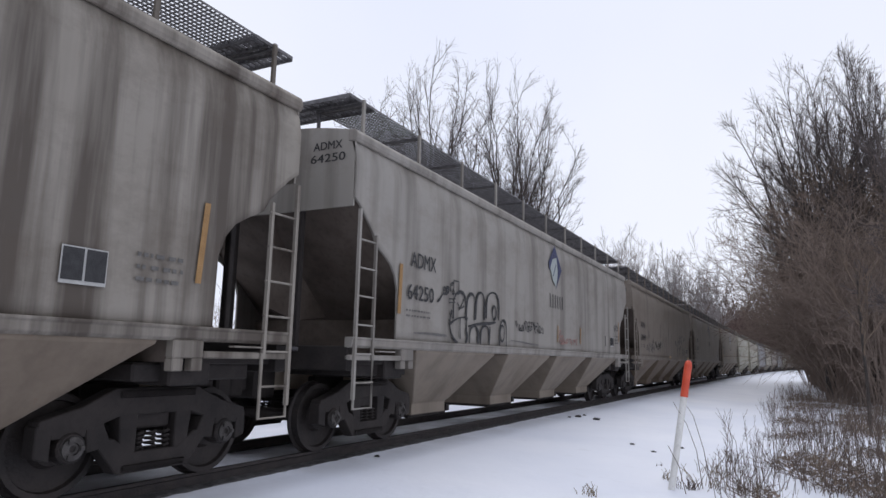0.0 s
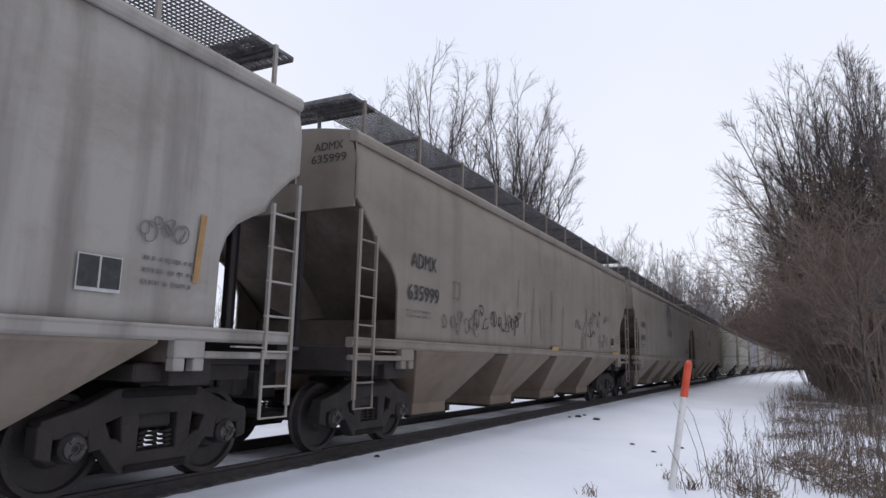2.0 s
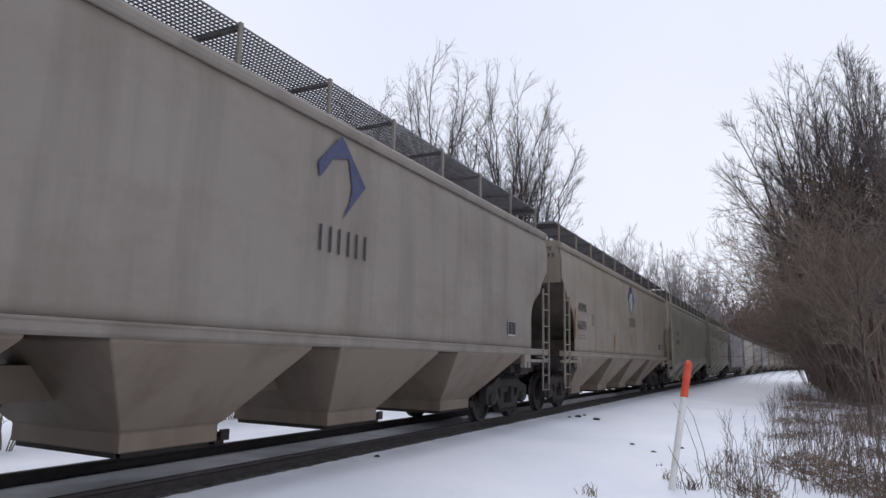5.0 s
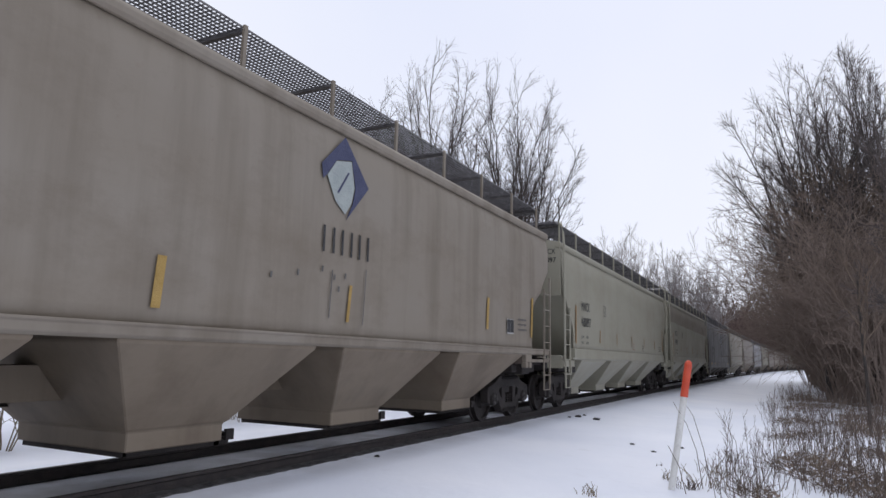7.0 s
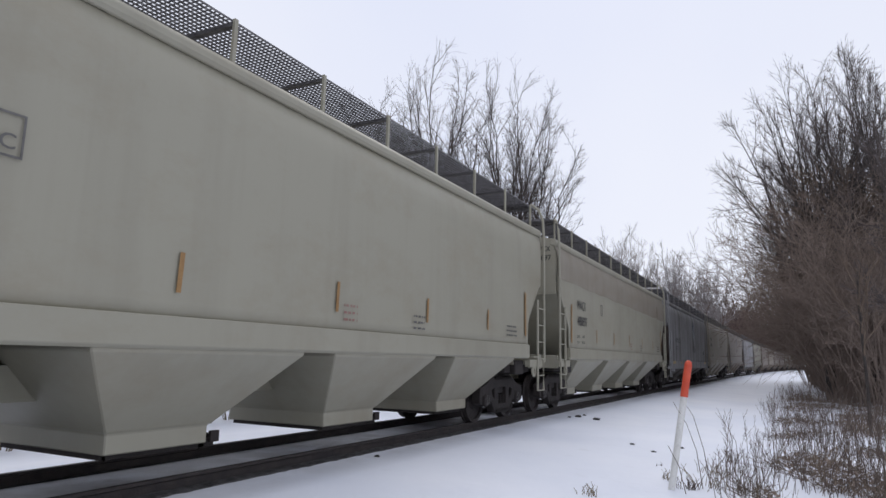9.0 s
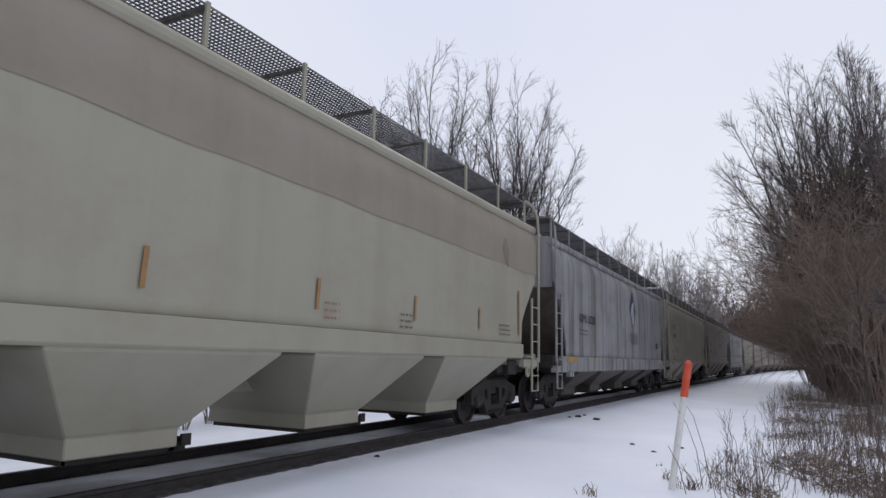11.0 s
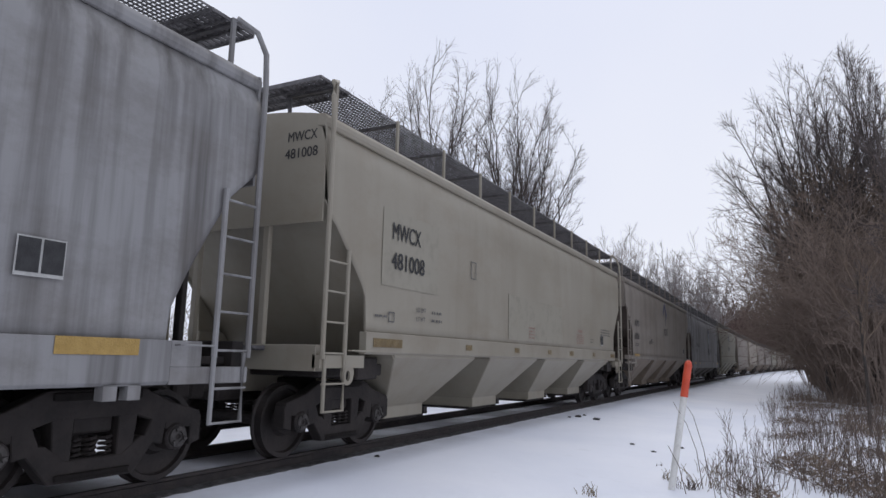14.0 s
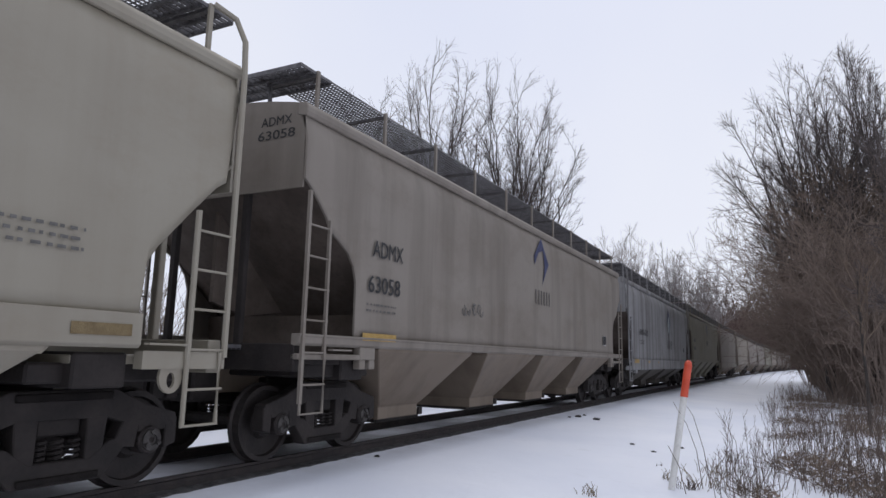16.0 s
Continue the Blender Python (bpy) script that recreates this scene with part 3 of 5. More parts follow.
            for zr in [0.95, 1.32, 1.70, 2.08, 2.46] + ([2.84] if kind != "plain" else []):
                r = part("rung", shared(("rung", s), lambda: Geo().tube([(s * -0.005, 0, 0), (s * -0.03, 0, 0.0), (s * -0.44, 0, 0), (s * -0.47, 0, 0)], 0.014, 6).mesh("rung")), skin, lad)
                r.location = (xo, y, zr)
            pad = part("jacking_pad", shared((kind, "pad", s, side), lambda: pad_mesh(s, side, E, kind, z0)), skin, car)
            part("grab_iron", shared((kind, "grab", s, side), lambda: Geo().tube([(s * (E - 0.55), y, 1.36), (s * (E - 0.55), y + side * 0.06, 1.36), (s * (E - 0.95), y + side * 0.06, 1.36), (s * (E - 0.95), y, 1.36)], 0.011, 6).mesh("grab_iron")), skin, car)
    for s in (-1, 1):
        a = TRUCK_AT * E / 8.53
        # bolster, plus an added dark slab standing in for the underframe's shade
        part("body_bolster", shared((kind, "bolster", s), lambda: Geo().box(*sorted((s * (a - 0.55), s * (a + 0.9))), -1.36, 1.36, 1.02, 1.19).box(*sorted((s * (a - 0.25), s * (a + 0.25))), -1.48, 1.48, 0.98, 1.28).mesh("body_bolster", bevel=0.02)), GRIME, car)
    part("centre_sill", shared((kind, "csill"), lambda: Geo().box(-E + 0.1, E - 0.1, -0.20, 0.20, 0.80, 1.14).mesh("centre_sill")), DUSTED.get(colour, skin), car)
    part("brake_pipe", shared("brake_pipe", lambda: Geo().tube([(-8.0, 0.9, 0.62), (-6.0, 0.85, 0.70), (6.0, 0.85, 0.70), (8.0, 0.9, 0.62)], 0.025, 6).mesh("brake_pipe")), GRIME, car)
    part("brake_cylinder", shared("brake_cyl", lambda: Geo().tube([(-8.05, 0.7, 1.05), (-7.4, 0.7, 1.05)], 0.17, 12).tube([(-7.4, 0.7, 1.05), (-6.7, 0.5, 0.95)], 0.02, 6).mesh("brake_cylinder")), GRIME, car)
    bays = [(-c, -a, -m) for (a, c), m in zip(k["bays"], k["foot"])] + [(a, c, m) for (a, c), m in zip(k["bays"], k["foot"])]
    for a, c, m in bays:
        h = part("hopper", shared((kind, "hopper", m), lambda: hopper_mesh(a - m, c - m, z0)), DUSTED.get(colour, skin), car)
        h.location = (m, 0, 0)
        part("outlet_gate", shared("gate", gate_mesh), GRIME, h, "dark sliding outlet gate")
        for s in (-1, 1):
            part("vibrator_bracket", shared(("vib", s), lambda: vib_mesh(s)), GRIME, h)
    for s in (-1, 1):
        y0, y1 = sorted((s * 0.56, s * 1.38))
        part("running_board", shared((kind, "board", s), lambda: grating(-E + 0.15, E - 0.15, y0, y1, 4.92, True)), GALV, car, "galvanised steel roof walkway grating")
        y0, y1 = sorted((s * (E - 0.65), s * (E - 0.02)))
        tagged(part("end_walkway", shared((kind, "cross", s), lambda: grating(y0, y1, -1.38, 1.38, 4.92, False)), GALV, car), kind="stuff")
        count = 11
        for i in range(count):
            x = -E + 0.35 + (2 * E - 0.7) * i / (count - 1)
            p = part("board_bracket", shared(("bracket", s), lambda: Geo().box(-0.03, 0.03, *sorted((s * 0.56, s * 1.38)), 4.85, 4.89).box(-0.02, 0.02, *sorted((s * 0.58, s * 0.62)), 4.46, 4.86).mesh("board_bracket")), GALV, car)
            q = part("board_post", shared(("boardpost", s), lambda: Geo().box(-0.026, 0.026, *sorted((s * 1.385, s * 1.42)), 4.34, 4.93).mesh("board_post")), skin, car)
            q.location = (x, 0, 0)
            p.location = (x, 0, 0)
    sets = build_truck(car, -TRUCK_AT * E / 8.53, 0) + build_truck(car, TRUCK_AT * E / 8.53, 0)
    return car, sets


def vib_mesh(s):
    g = Geo()
    m = Matrix.Translation((-0.15, s * 1.17, 0.98)) @ Matrix.Rotation(s * radians(-41), 4, "X")
    b = Geo().box(-0.16, 0.16, -0.05, 0.05, -0.13, 0.13).box(-0.22, 0.22, -0.03, 0.03, -0.06, 0.06)
    g.add([tuple(m @ Vector(v)) for v in b.v], b.f)
    return g.mesh("vibrator_bracket", bevel=0.02)


def pad_mesh(s, side, E, kind, z0):
    """The white jacking pad, or on plain cars the lug plate with its eye."""
    y0, y1 = sorted((side * 1.50, side * (HALF_WIDTH + 0.015)))
    g = Geo()
    if kind == "plain":
        g.box(*sorted((s * (E - 0.95), s * E)), y0, y1, 1.14, 1.30)
        x = s * (E - 0.62)
        ring = [(x + 0.13 * math.cos(a), 1.07 + 0.15 * math.sin(a)) for a in [i * math.pi / 8 for i in range(16)]]
        hole = [(x + 0.045 * math.cos(a), 1.04 + 0.07 * math.sin(a)) for a in [i * math.pi / 8 for i in range(16)]]
        ym = side * HALF_WIDTH
        for i in range(16):
            j = (i + 1) % 16
            quad = [ring[i], ring[j], hole[j], hole[i]]
            g.add([(p[0], ym, p[1]) for p in quad] + [(p[0], ym - side * 0.03, p[1]) for p in quad], [(0, 1, 2, 3), (7, 6, 5, 4), (0, 4, 5, 1), (1, 5, 6, 2), (2, 6, 7, 3), (3, 7, 4, 0)])
    else:
        x0, x1 = sorted((s * (E - 1.62), s * (E - 1.26)))
        zb = 1.12 if kind == "round" else 0.88
        g.box(x0, x1, y0, y1, zb + 0.12, z0 + 0.01).box(x0, x0 + 0.13, y0, y1, zb, zb + 0.12).box(x1 - 0.13, x1, y0, y1, zb, zb + 0.12)
        if kind == "round":
            g.box(*sorted((s * (E - 1.26), s * E)), y0, y1, 1.24, 1.31)
        else:
            g.box(*sorted((s * (E - 0.98), s * E)), y0, y1, 1.0, 1.16).box(*sorted((s * (E - 0.98), s * (E - 0.62))), y0, y1, 1.16, 1.40)
    return g.mesh("jacking_pad", bevel=0.0 if kind == "plain" else 0.012)


FACE = -(HALF_WIDTH + 0.004)


def flat(car, name, quads, material, label="", y=None):
    """Painted shapes on the camera's side of a car: lists of (x, z) polygons, 3 mm thick."""
    g = Geo()
    y = FACE if y is None else y
    for q in quads:
        g.prism_y(q, y - 0.003, y)
    return part(name, g.mesh(name), material, car, label)


def rect(x0, x1, z0, z1):
    return [(x0, z0), (x1, z0), (x1, z1), (x0, z1)]


def characters(text, size, width, fat=0.0):
    """The text's meshes, one for each character, in their places."""
    me = lettering(text, size, width, fat)
    spans = []
    for q in me.polygons:
        xs = [me.vertices[i].co.x for i in q.vertices]
        spans.append((min(xs), max(xs), [tuple(me.vertices[i].co) for i in q.vertices]))
    spans.sort(key=lambda e: e[0])
    made, right, g = [], -1e9, None
    for lo, hi, pts in spans:
        if lo > right + 1e-5 or g is None:
            g = Geo()
            made.append(g)
        g.add(pts, [tuple(range(len(pts)))])
        right = max(right, hi)
    return [g.mesh("stencil_letter", fix=False) for g in made]


def letters(car, text, x, z, size, width, material=None, fat=0.0):
    for me in shared(("text", text, size, width), lambda: characters(text, size, width, fat)):
        ob = part("stencil_letter", me, material or BLACK, car, "black stencilled character")
        ob.matrix_basis = Matrix.Translation((x, FACE - 0.003, z)) @ Matrix.Rotation(math.pi / 2, 4, "X")


def end_letters(car, text, y, z, size, width, E):
    for me in shared(("text", text, size, width), lambda: characters(text, size, width)):
        ob = part("stencil_letter", me, BLACK, car, "black stencilled character")
        ob.matrix_basis = Matrix.Translation((-E - 0.006, y, z)) @ Matrix.Rotation(-math.pi / 2, 4, "Z") @ Matrix.Rotation(math.pi / 2, 4, "X")


def small_print(car, x, z, rows, width, material=None, seed=1, height=0.045):
    """Unreadable print: rows of short bars."""
    rnd = random.Random(seed)
    quads = []
    for r in range(rows):
        a = x
        while a < x + width:
            w = rnd.uniform(0.02, 0.09)
            quads.append(rect(a, min(a + w, x + width), z - r * height * 1.8, z - r * height * 1.8 + height * 0.6))
            a += w + rnd.uniform(0.02, 0.06)
    tagged(flat(car, "small_print", quads, material or FADED, "rows of small faded print"), kind="stuff")


def emblem(car, x, z, height, leaf=True, slim=1.4, spread=1.0):
    """A leaning diamond with a pale leaf, and plain strokes below it."""
    h = height / 2
    w = h * slim

    def at(pts):
        return [(x + a * w, z + b * h) for a, b in pts]
    flat(car, "emblem", [at([(-0.05, 1.0), (-0.66, 0.14), (-0.60, -0.20), (-0.50, -0.06), (-0.27, 0.35)]), at([(-0.05, 1.0), (-0.27, 0.35), (0.16, 0.50)]),
                         at([(-0.05, 1.0), (0.16, 0.50), (0.30, -0.15), (0.24, -0.55), (0.06, -1.0), (0.42, -0.45), (0.70, -0.02)])], BLUE, "navy diamond emblem")
    if leaf:
        flat(car, "emblem_leaf", [at([(-0.50, -0.08), (-0.27, 0.33), (0.15, 0.47), (0.27, -0.15), (0.20, -0.55), (0.03, -0.86), (-0.25, -0.62)])], PALEGREEN, "pale green leaf shape")
        flat(car, "emblem_vein", [at([(-0.22, -0.40), (-0.18, -0.42), (0.10, 0.16), (0.06, 0.17)])], BLUE, y=FACE - 0.004)
    quads = []
    for i in range(3):
        a = (-0.52 + i * 0.50) * spread
        quads += [at([(a, -1.85), (a + 0.05, -1.85), (a + 0.05, -1.25), (a, -1.25)]), at([(a + 0.26, -1.85), (a + 0.31, -1.85), (a + 0.31, -1.25), (a + 0.26, -1.25)])]
    for q in quads:
        flat(car, "emblem_stroke", [q], BLACK, "dark plain stroke below the emblem")


def placard(car, x, z, w=0.38, h=0.26):
    """A black two-field panel with a white rim."""
    flat(car, "placard", [rect(x - 0.012, x + w + 0.012, z - 0.03, z + h + 0.012)], WHITE, "white-rimmed black inspection panel")
    flat(car, "placard_field", [rect(x, x + w * 0.47, z, z + h), rect(x + w * 0.53, x + w, z, z + h)], BLACK, y=FACE - 0.005)


def stripe(car, x, z0, z1, w, material, lean=0.03):
    flat(car, "reflector_stripe", [[(x, z0), (x + w, z0), (x + w + lean, z1), (x + lean, z1)]], material, "upright reflector stripe")


def sill_patch(car, x0, x1, z0, z1, material):
    flat(car, "sill_reflector", [rect(x0, x1, z0, z1)], material, "reflector strip on the side sill", y=-(HALF_WIDTH + 0.026))


def spray_band(car, pts, fat, material, phase=0.0):
    """One sprayed line as a single flat band of uneven width."""
    pts = [q for i, q in enumerate(pts) if i == 0 or math.dist(q, pts[i - 1]) > 1e-4]
    if len(pts) < 2:
        return
    g = Geo()
    k = len(pts)
    for j, (x, z) in enumerate(pts):
        (x0, z0), (x1, z1) = pts[max(j - 1, 0)], pts[min(j + 1, k - 1)]
        d = Vector((x1 - x0, z1 - z0))
        d = d.normalized() if d.length > 1e-6 else Vector((1, 0))
        w = fat * (0.8 + 0.3 * math.sin(j * 0.45 + phase))
        y = FACE - 0.0035 - 0.0003 * (j % 2)
        for side, depth in ((1, y), (-1, y), (-1, FACE), (1, FACE)):
            g.v.append((x - d.y * w * side, depth, z + d.x * w * side))
    for j in range(k - 1):
        g.f += [(j * 4 + m, j * 4 + (m + 1) % 4, j * 4 + 4 + (m + 1) % 4, j * 4 + 4 + m) for m in range(4)]
    g.f += [(3, 2, 1, 0), tuple(k * 4 - 4 + m for m in range(4))]
    part("spray_stroke", g.mesh("spray_stroke"), material, car, "sprayed looping stroke")


def scrawl(car, x, z, width, height, count, material, seed, fat=0.02):
    """Spray-painted loops and strokes with no readable letters."""
    rnd = random.Random(seed)
    for i in range(count):
        cx = x + width * (i + 0.5) / count
        p, a = Vector((cx, 0, z + height * rnd.uniform(0.2, 0.8))), rnd.uniform(0, 6.28)
        turn, pts = rnd.choice((-1, 1)) * rnd.uniform(0.35, 0.75), []
        for j in range(14):
            pts.append((p.x, p.z))
            a += turn * rnd.uniform(0.4, 1.4)
            step = height * rnd.uniform(0.10, 0.2)
            p += Vector((math.cos(a) * step * 0.8, 0, math.sin(a) * step))
            p.z = min(max(p.z, z), z + height)
        pts = [pts[0]] + [(a[0] * w + b[0] * (1 - w), a[1] * w + b[1] * (1 - w)) for a, b in zip(pts, pts[1:]) for w in (0.75, 0.25)] + [pts[-1]]
        spray_band(car, pts, fat, material, i)


def brush_line(car, pts, fat, material):
    """One sprayed line through the given bends."""
    for _ in range(2):
        pts = [pts[0]] + [(a[0] * w + b[0] * (1 - w), a[1] * w + b[1] * (1 - w)) for a, b in zip(pts, pts[1:]) for w in (0.75, 0.25)] + [pts[-1]]
    spray_band(car, pts, fat, material, pts[0][0] * 3)


def arch(car, x, z, w, h, fat, material, lean=0.0):
    """A sprayed hump, open at its foot."""
    brush_line(car, [(x - w / 2, z), (x - w / 2 + lean * 0.5, z + h * 0.75), (x - w * 0.2 + lean, z + h), (x + w * 0.25 + lean, z + h), (x + w / 2 + lean * 0.5, z + h * 0.7), (x + w / 2, z)], fat, material)


def loop(car, x, z, w, h, fat, material):
    brush_line(car, [(x + w / 2 * math.cos(a), z + h / 2 * math.sin(a)) for a in [i * math.pi / 4 for i in range(9)]], fat, material)


# the train, from its head backwards: kind, paint, where the car's leading end lies at the start, label
TRAIN = [
    ("round", "dirty_white", -11.78, "dirty white covered hopper with brown streaks and rust"),
    ("round", "grey_white", 6.46, "grey-white covered hopper with an emblem and black sprayed scrawls"),
    ("round", "dusty_tan", 24.70, "dusty tan-grey covered hopper with faint scrawls"),
    ("round", "dusty_grey", 43.00, "dusty grey covered hopper with an emblem and stencilled numbers"),
    ("round", "beige", 61.25, "beige covered hopper with an emblem and yellow stripes"),
    ("plain", "pale_green", 79.45, "clean pale green-grey covered hopper with black lettering"),
    ("plain", "pale_green", 97.20, "pale green-grey covered hopper with a brown stain"),
    ("deep", "streaked_white", 115.05, "blue-white covered hopper with dark vertical streaks and deep sill"),
    ("plain", "pale_cream", 133.00, "pale cream-grey covered hopper with red warning print"),
    ("round", "dusty_grey", 150.70, "dusty grey covered hopper with brown slope sheets"),
    ("deep", "streaked_white", 168.95, "white covered hopper with dark streaks"),
    ("round", "dull_olive", 186.90, "dull olive-grey covered hopper stained with rust"),
    ("deep", "dusty_tan", 205.15, "dusty tan covered hopper with deep side sill"),
    ("plain", "beige", 223.10, "beige covered hopper rolling on the rails"),
    ("round", "dusty_tan", 240.85, "dusty tan covered hopper rolling on the rails"),
    ("round", "dusty_grey", 259.10, "dusty grey covered hopper rolling on the rails"),
    ("plain", "dull_olive", 277.35, "dull olive-grey covered hopper rolling on the rails"),
    ("round", "beige", 295.10, "beige covered hopper rolling on the rails"),
    ("round", "dusty_tan", 313.35, "dusty tan covered hopper rolling on the rails"),
    ("plain", "dusty_tan", 331.60, "dusty tan covered hopper rolling on the rails"),
    ("round", "dusty_grey", 349.35, "dusty grey covered hopper rolling on the rails"),
]
LENGTH = {"round": 18.25, "plain": 17.78, "deep": 17.95}
CARS, WHEELSETS = [], []
for kind, colour, lead, label in TRAIN:
    car, sets = build_car(kind, colour, label)
    CARS.append((car, lead + LENGTH[kind] / 2))
    WHEELSETS += sets



def marks_round(car, code, number, kind="round"):
    E = KINDS[kind]["half"]
    letters(car, code, -7.05, 2.66, 0.335, 0.82)
    letters(car, number, -7.13, 2.16, 0.335, 0.84 + 0.17 * (len(number) > 5))
    end_letters(car, code, -0.82, 4.13, 0.17, 0.50, E)
    end_letters(car, number, -0.78, 3.95, 0.17, 0.60, E)
    small_print(car, -7.15, 1.98, 2, 0.75, FADED, len(number) + 3)


def marks_plain(car, code, number, z, shift=0.0):
    E = KINDS["plain"]["half"]
    letters(car, code, -6.55 + shift, z + 0.45, 0.36, 0.84)
    letters(car, number, -6.56 + shift, z + 0.015, 0.36, 0.99)
    end_letters(car, code, -0.92, 4.05, 0.19, 0.48, E)
    end_letters(car, number, -0.88, 3.82, 0.19, 0.54, E)


def frame_box(car, x, z, w, h, material):
    t = 0.018
    flat(car, "boxed_mark", [rect(x, x + w, z, z + t), rect(x, x + w, z + h - t, z + h), rect(x, x + t, z + t, z + h - t), rect(x + w - t, x + w, z + t, z + h - t)], material, "small boxed mark")


names = [c for c, _ in CARS]
# dirty white car at the head
placard(names[0], 5.78, 1.84)
stripe(names[0], 7.10, 1.95, 2.75, 0.07, ORANGE, 0.05)
stripe(names[0], 4.10, 1.75, 2.20, 0.13, YELLOW)
small_print(names[0], 6.45, 2.12, 3, 0.5, FADED, 4, 0.06)
# grey-white car with the scrawls
c = names[1]
marks_round(c, "ADMX", "64250")
stripe(c, -7.40, 1.92, 2.66, 0.09, ORANGE)
emblem(c, 0.10, 3.58, 1.10)
scrawl(c, -5.98, 2.34, 0.45, 0.22, 5, BLACK, 3, 0.014)
brush_line(c, [(-6.16, 2.20), (-6.08, 2.24), (-5.98, 2.34), (-5.9, 2.36)], 0.022, BLACK)
for z in (2.22, 2.28):
    brush_line(c, [(-5.74, z), (-5.6, z + 0.01), (-5.5, z + 0.02)], 0.012, BLACK)
frame_box(c, -5.58, 2.38, 0.22, 0.24, BLACK)
# a row of tall humps over a row of low ones
for x, w, h in ((-5.32, 0.50, 0.48), (-4.86, 0.36, 0.46), (-4.45, 0.38, 0.50), (-3.86, 0.62, 0.52)):
    arch(c, x, 1.96 + 0.06 * (x + 5.3), w, h, 0.030, BLACK, 0.02)
for x, w, h in ((-4.72, 0.36, 0.32), (-4.22, 0.40, 0.34), (-3.32, 0.36, 0.50)):
    arch(c, x, 1.56, w, h, 0.026, BLACK, 0.02)
brush_line(c, [(-5.62, 2.10), (-5.72, 1.92), (-5.66, 1.72), (-5.50, 1.58), (-5.38, 1.56)], 0.026, BLACK)
brush_line(c, [(-5.70, 1.86), (-5.40, 1.98), (-5.05, 2.02), (-5.0, 1.98)], 0.026, BLACK)
brush_line(c, [(-5.02, 2.0), (-5.06, 1.80), (-4.98, 1.66), (-5.06, 1.56)], 0.030, BLACK)
brush_line(c, [(-5.30, 1.98), (-5.30, 1.80), (-5.28, 1.62)], 0.020, BLACK)
brush_line(c, [(-4.96, 1.86), (-4.6, 1.92), (-4.0, 1.96), (-3.7, 2.0)], 0.028, BLACK)
brush_line(c, [(-4.62, 1.86), (-4.50, 1.76), (-4.55, 1.60)], 0.040, BLACK)
brush_line(c, [(-3.98, 1.9), (-3.98, 1.7), (-4.02, 1.56)], 0.018, BLACK)
loop(c, -3.78, 2.18, 0.20, 0.28, 0.028, BLACK)
loop(c, -3.36, 1.80, 0.22, 0.34, 0.022, BLACK)
brush_line(c, [(-5.42, 2.24), (-5.30, 2.14), (-5.16, 2.20)], 0.018, BLACK)
brush_line(c, [(-5.36, 2.12), (-5.22, 2.24), (-5.18, 2.32)], 0.018, BLACK)
scrawl(c, -2.56, 1.90, 1.66, 0.22, 20, BLACK, 5, 0.010)
brush_line(c, [(-2.90, 1.68), (-2.3, 1.67), (-1.7, 1.64), (-1.18, 1.63)], 0.014, FADED)
brush_line(c, [(-6.9, 1.66), (-6.4, 1.67), (-5.8, 1.66)], 0.018, FADED)
scrawl(c, 0.35, 1.70, 0.5, 0.34, 5, RED, 6, 0.012)
scrawl(c, 0.85, 1.70, 1.2, 0.16, 12, RED, 66, 0.010)
stripe(c, 0.25, 1.74, 2.15, 0.06, ORANGE)
stripe(c, 2.30, 1.76, 2.20, 0.07, ORANGE)
stripe(c, 5.20, 1.76, 2.10, 0.05, FADED)
placard(c, 5.90, 1.80)
small_print(c, 6.50, 2.10, 3, 0.55, FADED, 9, 0.06)
scrawl(c, 6.45, 2.26, 0.5, 0.24, 7, FADED, 18, 0.007)
stripe(c, 7.05, 1.95, 2.62, 0.07, ORANGE, 0.05)
# tan car with faint scrawls
c = names[2]
marks_round(c, "ADMX", "635999")
frame_box(c, -5.55, 2.30, 0.22, 0.30, FADED)
scrawl(c, -5.9, 1.68, 1.4, 0.42, 8, FADED, 13, 0.012)
scrawl(c, -4.6, 1.85, 2.2, 0.42, 12, BLACK, 14, 0.012)
brush_line(c, [(-2.72, 2.15), (-2.6, 2.2), (-2.42, 2.0), (-2.62, 1.95)], 0.014, BLACK)
brush_line(c, [(-2.66, 2.12), (-2.66, 1.95), (-2.68, 1.78)], 0.016, BLACK)
# long thin runs of dark wash-down
for x, z0, z1, lean in ((-2.08, 1.85, 2.32, 0.0), (-1.66, 1.62, 2.9, 0.18), (-0.98, 1.76, 2.5, -0.1), (-0.2, 2.2, 3.0, 0.03), (0.64, 1.66, 2.66, 0.12), (-2.5, 2.4, 3.0, 0.06)):
    stripe(c, x, z0, z1, 0.022, FADED, lean)
# faint tall loops over the trailing bays
brush_line(c, [(2.46, 1.62), (2.50, 1.95), (2.66, 2.22), (2.98, 2.40), (3.02, 2.75)], 0.024, FADED)
arch(c, 2.74, 1.62, 0.22, 0.44, 0.016, FADED)
brush_line(c, [(3.02, 2.05), (3.3, 1.96), (3.5, 2.0), (3.75, 2.2), (3.9, 2.1), (3.78, 2.0)], 0.018, BLACK)
brush_line(c, [(3.22, 2.42), (3.38, 2.30), (3.40, 2.05), (3.44, 1.7)], 0.016, BLACK)
brush_line(c, [(2.9, 2.0), (2.98, 2.2), (3.04, 2.5)], 0.012, FADED)
scrawl(c, 1.9, 2.16, 0.5, 0.24, 6, FADED, 15, 0.012)
scrawl(c, 3.2, 2.30, 1.3, 0.42, 8, FADED, 16, 0.012)
scrawl(c, 4.3, 1.70, 1.0, 0.40, 7, FADED, 17, 0.014)
scrawl(c, 4.38, 2.68, 0.2, 0.12, 3, BLACK, 26, 0.014)
